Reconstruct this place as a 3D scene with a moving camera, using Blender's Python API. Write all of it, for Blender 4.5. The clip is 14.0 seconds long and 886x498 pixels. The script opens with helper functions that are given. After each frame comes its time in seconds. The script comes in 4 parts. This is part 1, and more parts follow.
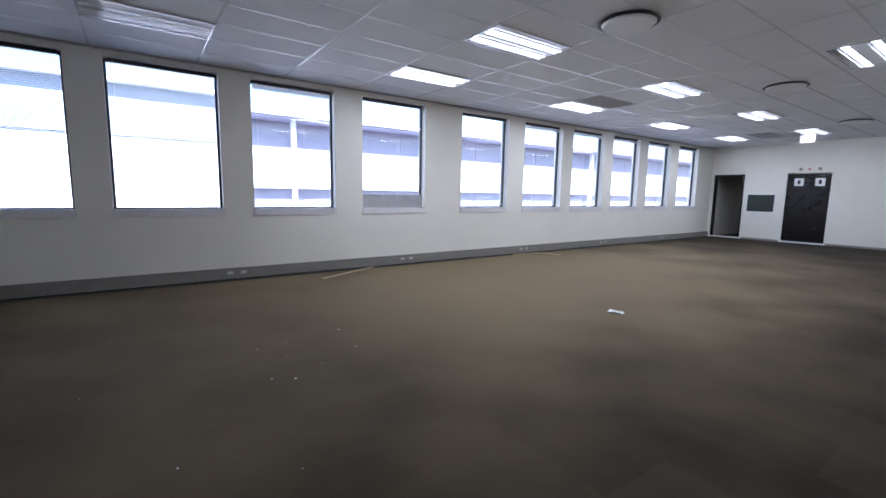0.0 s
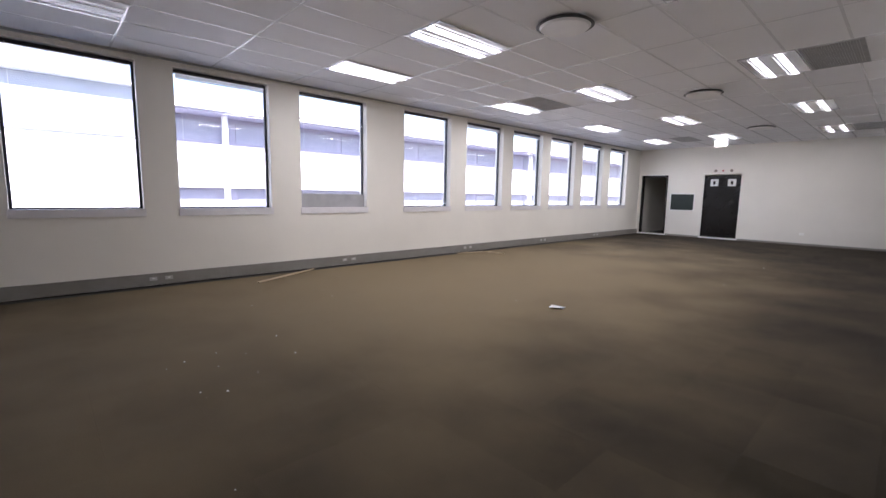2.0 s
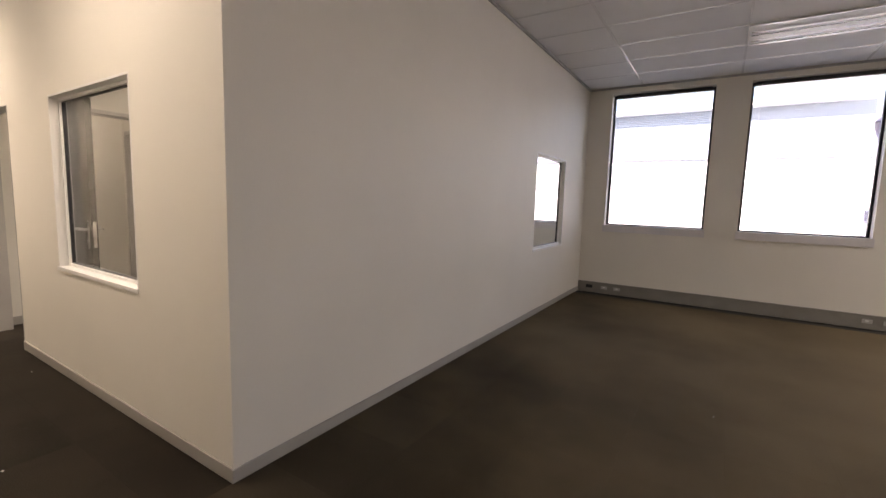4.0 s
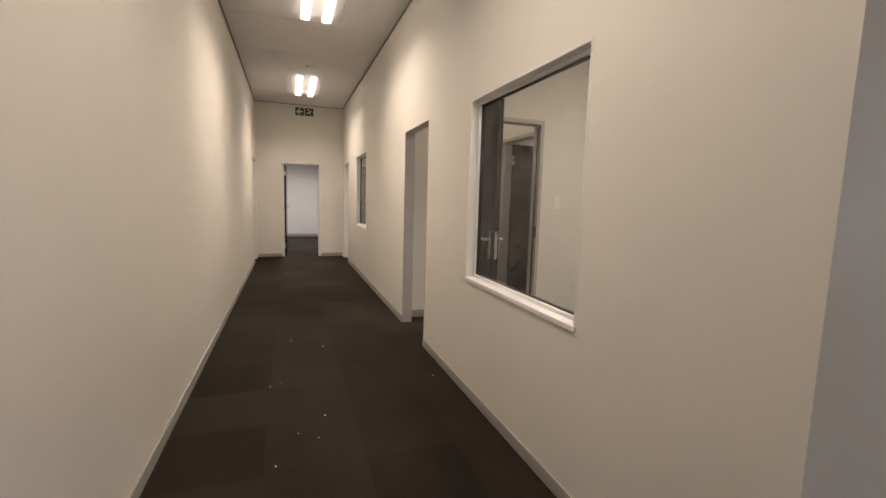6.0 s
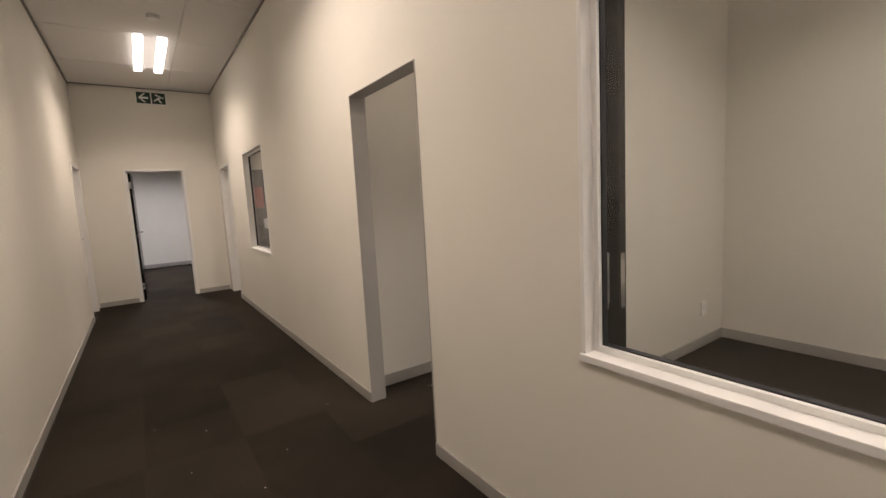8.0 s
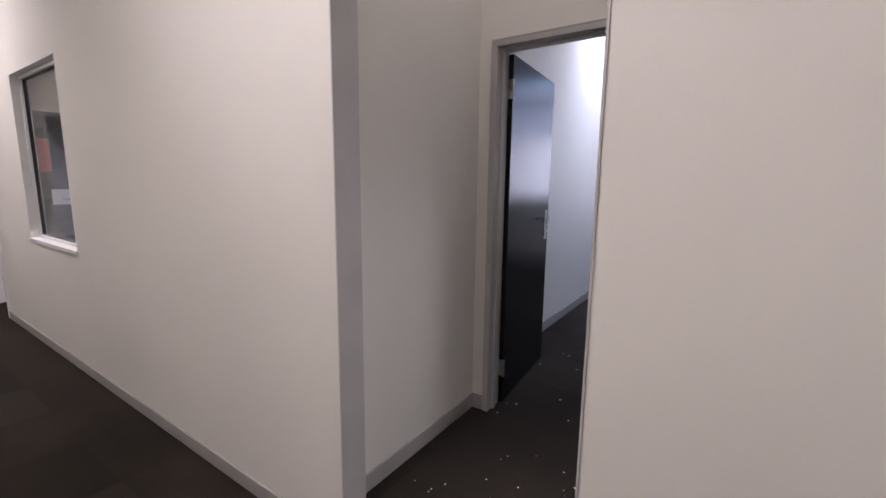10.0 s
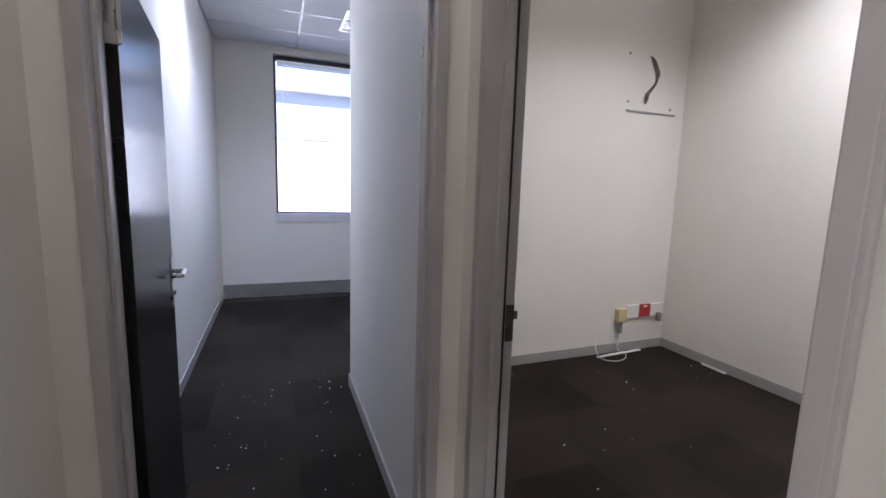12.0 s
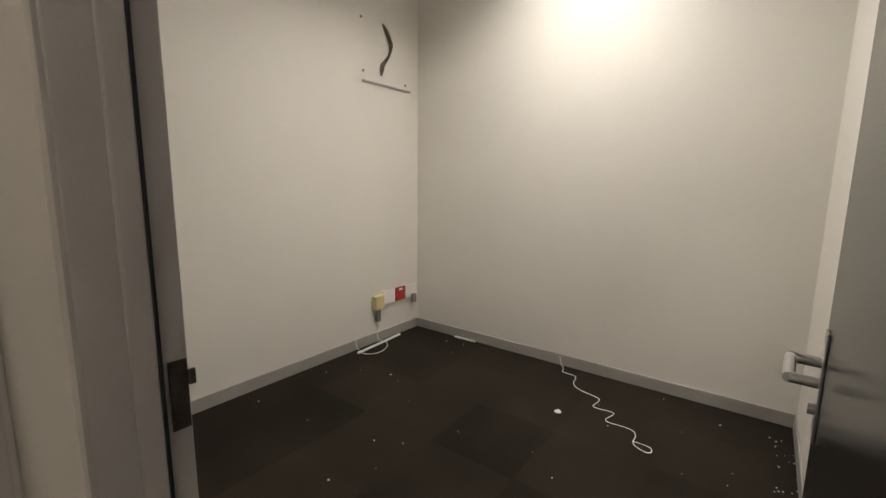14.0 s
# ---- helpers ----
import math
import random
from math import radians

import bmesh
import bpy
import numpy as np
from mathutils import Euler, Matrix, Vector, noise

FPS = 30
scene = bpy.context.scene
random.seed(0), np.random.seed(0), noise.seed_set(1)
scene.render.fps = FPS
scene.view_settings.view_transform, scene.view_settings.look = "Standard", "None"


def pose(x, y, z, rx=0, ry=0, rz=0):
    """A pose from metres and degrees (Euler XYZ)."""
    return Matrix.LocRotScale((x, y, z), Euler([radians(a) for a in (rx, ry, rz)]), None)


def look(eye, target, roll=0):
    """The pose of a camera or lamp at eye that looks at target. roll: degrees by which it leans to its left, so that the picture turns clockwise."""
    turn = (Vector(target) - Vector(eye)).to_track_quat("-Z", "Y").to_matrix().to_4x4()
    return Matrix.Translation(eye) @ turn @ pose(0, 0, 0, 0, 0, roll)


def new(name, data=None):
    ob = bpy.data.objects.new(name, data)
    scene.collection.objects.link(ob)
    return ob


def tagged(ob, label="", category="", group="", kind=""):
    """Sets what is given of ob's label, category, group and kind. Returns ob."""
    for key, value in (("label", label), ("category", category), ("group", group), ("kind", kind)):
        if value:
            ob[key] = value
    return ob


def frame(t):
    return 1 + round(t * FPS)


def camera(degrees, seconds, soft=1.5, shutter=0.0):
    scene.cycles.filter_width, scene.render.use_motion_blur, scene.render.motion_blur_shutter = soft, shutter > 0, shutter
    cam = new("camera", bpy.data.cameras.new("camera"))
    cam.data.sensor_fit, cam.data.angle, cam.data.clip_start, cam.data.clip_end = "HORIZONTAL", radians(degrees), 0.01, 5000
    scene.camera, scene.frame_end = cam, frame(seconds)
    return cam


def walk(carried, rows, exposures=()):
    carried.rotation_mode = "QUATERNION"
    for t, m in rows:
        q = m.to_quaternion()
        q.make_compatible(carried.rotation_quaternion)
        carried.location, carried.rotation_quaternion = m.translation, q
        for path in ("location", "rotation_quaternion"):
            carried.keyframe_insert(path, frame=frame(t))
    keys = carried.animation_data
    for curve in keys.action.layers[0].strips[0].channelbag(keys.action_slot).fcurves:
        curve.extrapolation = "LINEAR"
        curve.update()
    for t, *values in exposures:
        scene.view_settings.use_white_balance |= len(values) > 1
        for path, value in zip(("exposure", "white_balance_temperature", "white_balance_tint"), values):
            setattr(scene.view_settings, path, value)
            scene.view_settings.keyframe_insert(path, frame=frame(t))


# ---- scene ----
# camera and its walk
cam = camera(91.5, 14.0)
PATH = [
    (0, (-1.337, -2.314, 1.365), (0.279, -3.465, 1.111), 1.0),
    (0.5, (-1.329, -2.383, 1.351), (-0.137, -3.964, 1.067), 2.1),
    (1, (-1.308, -2.431, 1.341), (-0.37, -4.174, 1.048), 1.5),
    (1.5, (-1.304, -2.418, 1.348), (-0.212, -4.069, 1.063), 0.4),
    (2, (-1.277, -2.359, 1.345), (0.176, -3.711, 1.096), 1.0),
    (2.5, (-1.164, -2.184, 1.377), (0.612, -3.075, 1.147), 2.4),
    (3, (-1.113, -2.067, 1.363), (0.866, -2.269, 1.16), 1.8),
    (3.5, (-1.09, -1.957, 1.377), (0.842, -1.488, 1.169), 1.5),
    (4, (-1.113, -1.868, 1.38), (0.563, -0.799, 1.158), 1.7),
    (4.2, (-1.144, -1.785, 1.383), (0.397, -0.531, 1.155), 1.5),
    (6.3, (-1.166, -0.39, 1.356), (-0.516, 1.488, 1.129), 1.7),
    (6.5, (-1.145, -0.229, 1.363), (-0.443, 1.631, 1.142), 2.1),
    (7, (-1.111, 0.235, 1.355), (-0.327, 2.058, 1.105), 1.1),
    (7.5, (-1.137, 0.678, 1.349), (-0.251, 2.453, 1.095), 2.3),
    (7.7, (-1.174, 0.917, 1.372), (-0.169, 2.631, 1.139), -0.6),
    (9.8, (-1.04, 2.671, 1.338), (0.521, 3.886, 1.041), 1.0),
    (10, (-0.926, 2.846, 1.341), (0.701, 3.966, 1.027), 0.7),
    (10.5, (-0.686, 3.159, 1.428), (1.102, 3.974, 1.058), 2.2),
    (11, (-0.477, 3.452, 1.445), (1.482, 3.699, 1.123), 1.6),
    (11.5, (-0.241, 3.58, 1.418), (1.723, 3.366, 1.107), 1.5),
    (12, (-0.031, 3.579, 1.459), (1.815, 2.863, 1.184), 1.7),
    (12.5, (0.121, 3.544, 1.391), (1.668, 2.28, 1.299), 1.9),
    (13, (0.186, 3.484, 1.399), (1.525, 2.007, 1.246), 1.7),
    (13.5, (0.255, 3.386, 1.398), (1.382, 1.753, 1.143), 0.8),
    (14, (0.355, 3.2, 1.399), (1.541, 1.619, 1.09), 0.7),
]
walk(cam, [(t, look(eye, target, roll)) for t, eye, target, roll in PATH],
     exposures=[(0.0, 1.72, 5300, 14), (0.5, 1.9, 5800, 18), (1.5, 1.88, 6150, 20), (2.5, 1.85, 5900, 18), (3.0, 2.12, 6400, 20), (3.6, 2.2, 6800, 20), (4.2, 1.9, 7300, 20), (6.5, 1.58, 6800, 19), (7.7, 1.45, 6800, 19),
                (10.0, 1.62, 5650, 26), (11.0, 1.65, 5500, 26), (11.7, 1.92, 5450, 23), (12.5, 1.52, 5600, 22), (13.2, 1.55, 5800, 19), (14.0, 1.7, 6300, 16)])

# ---- light of the day ----
world = bpy.data.worlds.new("sky")
scene.world = world
world.use_nodes = True
wn = world.node_tree
sky = wn.nodes.new("ShaderNodeTexSky")
sky.sky_type, sky.sun_disc = 'NISHITA', False
sky.sun_elevation, sky.sun_rotation = radians(42), radians(-70)
wn.links.new(sky.outputs[0], wn.nodes["Background"].inputs[0])
wn.nodes["Background"].inputs[1].default_value = 0.15
sun = bpy.data.lights.new("sun", 'SUN')
sun.energy, sun.angle, sun.color = 4.6, radians(0.5), (1, 0.96, 0.9)
sun_ob = new("sun", sun)
sun_ob.matrix_world = look((-30, 8, 30), (0, 0, 0))

# plan, in metres
XE = 5.96      # inner face of the window wall
XW = -1.82     # west wall of hall and corridor
YS = -19.4     # far wall of the hall
YN = 9.52      # end wall of the corridor
HC = 3.155     # hall ceiling
HB = 3.31      # corridor ceiling
TROFFER_W = 9.5
CORRIDOR_W = 9.8
SMALL_W = 10.8


# ---- materials ----
def material(name, color, rough=0.6, metal=0.0, vary=0.12, scale=6.0, fine=220.0, bump=0.15, spec=0.5, islands=False, dist=0.002, rough_vary=0.06, grain=0.35, sheen=0.0, patch=0.5):
    m = bpy.data.materials.new(name)
    m.use_nodes = True
    nt = m.node_tree
    b = nt.nodes["Principled BSDF"]
    geo = nt.nodes.new("ShaderNodeNewGeometry")
    big = nt.nodes.new("ShaderNodeTexNoise")
    big.inputs["Scale"].default_value, big.inputs["Detail"].default_value = scale, 5
    small = nt.nodes.new("ShaderNodeTexNoise")
    small.inputs["Scale"].default_value, small.inputs["Detail"].default_value = fine, 2
    nt.links.new(geo.outputs["Position"], big.inputs["Vector"])
    nt.links.new(geo.outputs["Position"], small.inputs["Vector"])
    mix = nt.nodes.new("ShaderNodeMix")
    mix.data_type = 'RGBA'
    mix.inputs["A"].default_value = (*[c * (1 - vary) for c in color], 1)
    mix.inputs["B"].default_value = (*[min(1, c * (1 + vary)) for c in color], 1)
    add = nt.nodes.new("ShaderNodeMath")
    add.operation = 'MULTIPLY_ADD'
    nt.links.new(small.outputs[0], add.inputs[0])
    add.inputs[1].default_value = grain
    nt.links.new(big.outputs[0], add.inputs[2])
    sub = nt.nodes.new("ShaderNodeMapRange")
    sub.inputs[1].default_value, sub.inputs[2].default_value = 0.32 + 0.4 * grain, 0.68 + 0.6 * grain
    nt.links.new(add.outputs[0], sub.inputs[0])
    fac = sub.outputs[0]
    if islands:
        info = nt.nodes.new("ShaderNodeObjectInfo")
        s = nt.nodes.new("ShaderNodeMath")
        s.operation = 'ADD'
        nt.links.new(info.outputs["Random"], s.inputs[0])
        nt.links.new(geo.outputs["Random Per Island"], s.inputs[1])
        f = nt.nodes.new("ShaderNodeMath")
        f.operation = 'FRACT'
        nt.links.new(s.outputs[0], f.inputs[0])
        k = nt.nodes.new("ShaderNodeMath")
        k.operation = 'MULTIPLY_ADD'
        nt.links.new(f.outputs[0], k.inputs[0])
        k.inputs[1].default_value = patch
        h = nt.nodes.new("ShaderNodeMath")
        h.operation = 'MULTIPLY'
        h.inputs[1].default_value = 1 - patch
        nt.links.new(fac, h.inputs[0])
        nt.links.new(h.outputs[0], k.inputs[2])
        fac = k.outputs[0]
    nt.links.new(fac, mix.inputs["Factor"])
    nt.links.new(mix.outputs["Result"], b.inputs["Base Color"])
    b.inputs["Metallic"].default_value = metal
    b.inputs["Sheen Weight"].default_value, b.inputs["Sheen Roughness"].default_value = sheen, 0.5
    b.inputs["Sheen Tint"].default_value = (1.0, 0.84, 0.62, 1)
    b.inputs["Specular IOR Level"].default_value = spec
    rr = nt.nodes.new("ShaderNodeMapRange")
    rr.inputs[3].default_value, rr.inputs[4].default_value = max(0, rough - rough_vary), min(1, rough + rough_vary)
    nt.links.new(big.outputs[0], rr.inputs[0])
    nt.links.new(rr.outputs[0], b.inputs["Roughness"])
    bp = nt.nodes.new("ShaderNodeBump")
    bp.inputs["Strength"].default_value, bp.inputs["Distance"].default_value = bump, dist
    nt.links.new(small.outputs[0], bp.inputs["Height"])
    nt.links.new(bp.outputs[0], b.inputs["Normal"])
    return m


def emitter(name, color, strength):
    m = bpy.data.materials.new(name)
    m.use_nodes = True
    b = m.node_tree.nodes["Principled BSDF"]
    b.inputs["Base Color"].default_value = (0.8, 0.8, 0.8, 1)
    b.inputs["Emission Color"].default_value = (*color, 1)
    b.inputs["Emission Strength"].default_value = strength
    return m


def glass(name, color=(1, 1, 1), rough=0.0):
    m = bpy.data.materials.new(name)
    m.use_nodes = True
    nt = m.node_tree
    for n in list(nt.nodes):
        if n.type == 'BSDF_PRINCIPLED':
            nt.nodes.remove(n)
    tr = nt.nodes.new("ShaderNodeBsdfTransparent")
    tr.inputs[0].default_value = (*color, 1)
    gl = nt.nodes.new("ShaderNodeBsdfGlossy")
    gl.inputs["Roughness"].default_value = rough
    lw = nt.nodes.new("ShaderNodeLayerWeight")
    pw = nt.nodes.new("ShaderNodeMath")
    pw.operation = 'POWER'
    pw.inputs[1].default_value = 5.0
    nt.links.new(lw.outputs["Facing"], pw.inputs[0])
    fr = nt.nodes.new("ShaderNodeMath")
    fr.operation = 'MULTIPLY_ADD'
    fr.inputs[1].default_value, fr.inputs[2].default_value = 0.9, 0.03
    nt.links.new(pw.outputs[0], fr.inputs[0])
    mx = nt.nodes.new("ShaderNodeMixShader")
    nt.links.new(fr.outputs[0], mx.inputs[0])
    nt.links.new(tr.outputs[0], mx.inputs[1])
    nt.links.new(gl.outputs[0], mx.inputs[2])
    nt.links.new(mx.outputs[0], nt.nodes["Material Output"].inputs[0])
    return m


def add_lit_patch(m, center, reach, color, amount):
    """Daylight painted on a carpet: one large ragged pale patch, strongest in its middle."""
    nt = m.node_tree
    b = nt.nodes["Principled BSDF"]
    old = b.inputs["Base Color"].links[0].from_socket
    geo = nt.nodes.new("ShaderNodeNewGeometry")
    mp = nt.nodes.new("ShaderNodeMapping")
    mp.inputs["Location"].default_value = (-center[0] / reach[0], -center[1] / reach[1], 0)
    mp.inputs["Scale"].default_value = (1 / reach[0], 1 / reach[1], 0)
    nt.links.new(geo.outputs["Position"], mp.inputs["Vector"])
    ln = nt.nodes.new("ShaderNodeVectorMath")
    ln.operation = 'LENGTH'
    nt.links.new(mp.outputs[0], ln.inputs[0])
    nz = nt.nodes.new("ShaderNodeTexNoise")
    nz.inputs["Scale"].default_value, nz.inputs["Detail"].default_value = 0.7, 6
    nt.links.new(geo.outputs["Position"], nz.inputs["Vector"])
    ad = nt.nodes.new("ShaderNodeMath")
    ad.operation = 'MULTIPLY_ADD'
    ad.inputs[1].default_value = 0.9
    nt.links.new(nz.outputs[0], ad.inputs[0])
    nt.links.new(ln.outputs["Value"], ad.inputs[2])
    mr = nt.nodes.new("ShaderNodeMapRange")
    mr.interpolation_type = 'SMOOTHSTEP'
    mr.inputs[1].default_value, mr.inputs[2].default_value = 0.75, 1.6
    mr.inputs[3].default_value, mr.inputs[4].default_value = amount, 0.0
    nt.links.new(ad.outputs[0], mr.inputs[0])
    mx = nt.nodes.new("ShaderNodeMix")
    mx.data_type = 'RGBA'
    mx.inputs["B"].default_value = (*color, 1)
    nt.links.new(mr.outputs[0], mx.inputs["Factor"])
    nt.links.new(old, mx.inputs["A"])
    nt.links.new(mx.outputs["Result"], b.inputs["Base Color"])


PAINT = material("wall_paint", (0.75, 0.72, 0.655), 0.55, vary=0.03, scale=1.2, fine=160, bump=0.12)
CEIL = material("ceiling_board", (0.78, 0.78, 0.79), 0.8, vary=0.03, scale=1.0, fine=300, bump=0.2)
TBAR = material("ceiling_bar", (0.80, 0.80, 0.81), 0.22, vary=0.02, spec=0.45, rough_vary=0.02)
PLAIN_CEIL = material("plaster_ceiling", (0.72, 0.70, 0.68), 0.75, vary=0.03, scale=1.0)
# Hall copy is lighter: its daylight is put into the base colour and patch.
CARPET, CARPET_HALL_LIT = [material(name, base, 0.88, vary=0.7, scale=1.6, fine=150, bump=0.9, spec=0.10, grain=0.6, sheen=0.03, islands=True, dist=0.004, patch=0.42)
                       for name, base in (("carpet_tile", (0.021, 0.0165, 0.0125)), ("lit_carpet_tile", (0.027, 0.0215, 0.015)))]
add_lit_patch(CARPET_HALL_LIT, (3.7, -7.2), (5.0, 9.8), (0.215, 0.164, 0.096), 0.80)
UNDER = material("floor_screed", (0.035, 0.032, 0.03), 0.95)
SKIRT = material("skirting_grey", (0.35, 0.33, 0.305), 0.5, vary=0.06)
TRUNK = material("trunking_grey", (0.235, 0.222, 0.20), 0.5, vary=0.08)
WHITE = material("white_enamel", (0.78, 0.77, 0.75), 0.35, vary=0.03)
STEEL_PAINT = material("frame_grey_paint", (0.46, 0.44, 0.42), 0.4, vary=0.05)
BLACK = material("black_door_veneer", (0.010, 0.009, 0.009), 0.22, vary=0.15, scale=4, bump=0.0, rough_vary=0.01, spec=0.32)
BLACK_FRAME = material("black_window_frame", (0.02, 0.02, 0.024), 0.4, vary=0.1)
CHROME = material("satin_steel", (0.62, 0.61, 0.6), 0.28, metal=1.0, vary=0.04)
PLASTIC = material("white_plastic", (0.86, 0.85, 0.81), 0.4, vary=0.03)
CREAM = material("cream_plastic", (0.68, 0.58, 0.30), 0.45, vary=0.05)
RED = material("red_plastic", (0.42, 0.035, 0.025), 0.45, vary=0.05)
DARK = material("dark_void_paint", (0.06, 0.06, 0.06), 0.8)
BOARD = material("dark_green_board", (0.012, 0.022, 0.018), 0.5)
PAPER = material("paper", (0.8, 0.8, 0.78), 0.7, vary=0.03)
TIMBER = material("raw_batten", (0.42, 0.33, 0.22), 0.7, vary=0.15)
BRACKET = material("stained_plaster", (0.27, 0.24, 0.195), 0.8, vary=0.3, scale=30)
BLIND = material("blind_slat", (0.70, 0.72, 0.76), 0.4, vary=0.03)
VENT = material("vent_grey", (0.38, 0.38, 0.39), 0.5)
FACADE_W = material("facade_white", (0.85, 0.85, 0.86), 0.7, vary=0.06, scale=0.6)
FACADE_G = material("facade_grey", (0.37, 0.36, 0.46), 0.7, vary=0.08, scale=0.6)
FACADE_D = material("facade_dark_glass", (0.30, 0.30, 0.38), 0.3, vary=0.1)
BOUNCE_GROUND = material("pale_bounce_ground", (0.30, 0.30, 0.31), 0.9, vary=0.2, scale=0.5)
GREEN = material("exit_green", (0.02, 0.055, 0.034), 0.5, vary=0.05)
TUBE = emitter("fluorescent_tube", (1.0, 0.98, 0.95), 1.6)
TUBE_WARM = emitter("fluorescent_tube_warm", (1.0, 0.95, 0.86), 1.1)
REFLECTOR = material("lamp_reflector", (0.86, 0.86, 0.87), 0.16, metal=1.0, vary=0.02, bump=0.03, rough_vary=0.03)
SILL_BOARD = material("sill_board_paint", (0.66, 0.64, 0.65), 0.4, vary=0.05)
WORN_STEEL = material("worn_dark_steel", (0.10, 0.085, 0.07), 0.4, metal=0.6, vary=0.3, scale=40)
PAN = material("fitting_pan_gloss", (0.82, 0.82, 0.84), 0.16, metal=0.45, vary=0.02, bump=0.03, spec=0.9, rough_vary=0.03)
FACADE_P = material("facade_pale_blue", (0.33, 0.37, 0.45), 0.6, vary=0.06, scale=0.6)
PANE = glass("window_glass")


# ---- mesh helpers ----
def add_box(bm, lo, hi, bevel=0.0):
    made = bmesh.ops.create_cube(bm, size=1.0)["verts"]
    c = [(a + b) / 2 for a, b in zip(lo, hi)]
    s = [max(abs(b - a), 1e-4) for a, b in zip(lo, hi)]
    for v in made:
        v.co = Vector([c[i] + v.co[i] * s[i] for i in range(3)])
    if bevel:
        edges = {e for v in made for e in v.link_edges}
        bmesh.ops.bevel(bm, geom=list(edges), offset=min(bevel, min(s) * 0.45), segments=2, affect='EDGES', profile=0.6)


def add_tube(bm, a, b, r, seg=16, r2=None):
    a, b = Vector(a), Vector(b)
    m = Matrix.Translation((a + b) / 2) @ (b - a).to_track_quat("Z", "Y").to_matrix().to_4x4()
    bmesh.ops.create_cone(bm, cap_ends=True, segments=seg, radius1=r, radius2=r if r2 is None else r2, depth=(b - a).length, matrix=m)


def finish(name, bm, mat, parent=None, smooth=False):
    bmesh.ops.recalc_face_normals(bm, faces=bm.faces[:])
    me = bpy.data.meshes.new(name)
    bm.to_mesh(me)
    bm.free()
    for mt in (mat if isinstance(mat, (list, tuple)) else [mat]):
        me.materials.append(mt)
    if smooth:
        for p in me.polygons:
            p.use_smooth = True
    ob = new(name, me)
    if parent is not None:
        ob.parent = parent
    return ob


def boxes(name, mat, items, parent=None, bevel=0.0):
    bm = bmesh.new()
    for lo, hi in items:
        add_box(bm, lo, hi, bevel)
    return finish(name, bm, mat, parent)


def empty(name, x=0, y=0, z=0, rz=0):
    ob = new(name)
    ob.matrix_world = pose(x, y, z, 0, 0, rz)
    return ob


def wire(name, mat, points, r, parent=None):
    cu = bpy.data.curves.new(name, 'CURVE')
    cu.dimensions, cu.bevel_depth, cu.bevel_resolution = '3D', r, 2
    sp = cu.splines.new('NURBS')
    sp.points.add(len(points) - 1)
    sp.use_endpoint_u, sp.order_u = True, 3
    for p, c in zip(sp.points, points):
        p.co = (*c, 1)
    cu.materials.append(mat)
    ob = new(name, cu)
    if parent is not None:
        ob.parent = parent
    return ob


def wall(name, axis, a, b, u0, u1, z0, z1, openings=(), mat=None, label=""):
    """A wall between the planes a and b of the axis, along u0 to u1, with openings (u0, u1, z0, z1) cut through it."""
    openings = [(o[0], o[1], z0 if o[2] == 0.0 else o[2], o[3]) for o in openings]
    us = sorted({u0, u1, *[o[0] for o in openings], *[o[1] for o in openings]})
    zs = sorted({z0, z1, *[o[2] for o in openings], *[o[3] for o in openings]})

    def solid(i, j):
        if not (0 <= i < len(us) - 1 and 0 <= j < len(zs) - 1):
            return False
        u, z = (us[i] + us[i + 1]) / 2, (zs[j] + zs[j + 1]) / 2
        return not any(o[0] < u < o[1] and o[2] < z < o[3] for o in openings)

    bm = bmesh.new()

    def P(d, u, z):
        return bm.verts.new((d, u, z) if axis == 'x' else (u, d, z))
    for i in range(len(us) - 1):
        for j in range(len(zs) - 1):
            if not solid(i, j):
                continue
            ua, ub, za, zb = us[i], us[i + 1], zs[j], zs[j + 1]
            for d in (a, b):
                bm.faces.new((P(d, ua, za), P(d, ub, za), P(d, ub, zb), P(d, ua, zb)))
            for di, dj, q in ((-1, 0, ((ua, za), (ua, zb))), (1, 0, ((ub, za), (ub, zb))), (0, -1, ((ua, za), (ub, za))), (0, 1, ((ua, zb), (ub, zb)))):
                if not solid(i + di, j + dj):
                    (p, r), (s, t) = q
                    bm.faces.new((P(a, p, r), P(a, s, t), P(b, s, t), P(b, p, r)))
    bmesh.ops.remove_doubles(bm, verts=bm.verts[:], dist=1e-5)
    ob = finish(name, bm, mat or PAINT)
    return tagged(ob, label or "smooth off-white painted plaster wall", "wall", kind="structure")


def area_lamp(x, y, z, sx, sy, watts, color):
    li = bpy.data.lights.new("lamp_light", 'AREA')
    li.shape, li.size, li.size_y, li.energy, li.color = 'RECTANGLE', sx, sy, watts, color
    ob = new("lamp_light", li)
    ob.location = (x, y, z)
    return ob


# ---- large structure ----
W = 1.335
HALL_WINDOWS = [-0.34, -2.075, -3.85, -5.705, -7.95, -9.8, -11.55, -13.3, -15.1, -16.95]
OFFICE_WINDOWS = [3.58, 1.62]
SILL, HEAD = 1.07, 3.06
wall("wall_east", 'x', XE, XE + 0.25, -22.6, 10.5, -0.2, 3.6,
     [(y - W, y, SILL, HEAD) for y in HALL_WINDOWS + OFFICE_WINDOWS])
WEST_DOOR = (8.45, 9.28)
SPLAY_Y, SPLAY = -2.0, 0.021


def west_x(y):
    """Inner face of the west wall, which runs slightly outward along the hall."""
    return XW + min(0.0, y - SPLAY_Y) * SPLAY


def splay(ob):
    for v in ob.data.vertices:
        v.co.x += min(0.0, v.co.y - SPLAY_Y) * SPLAY
    return ob


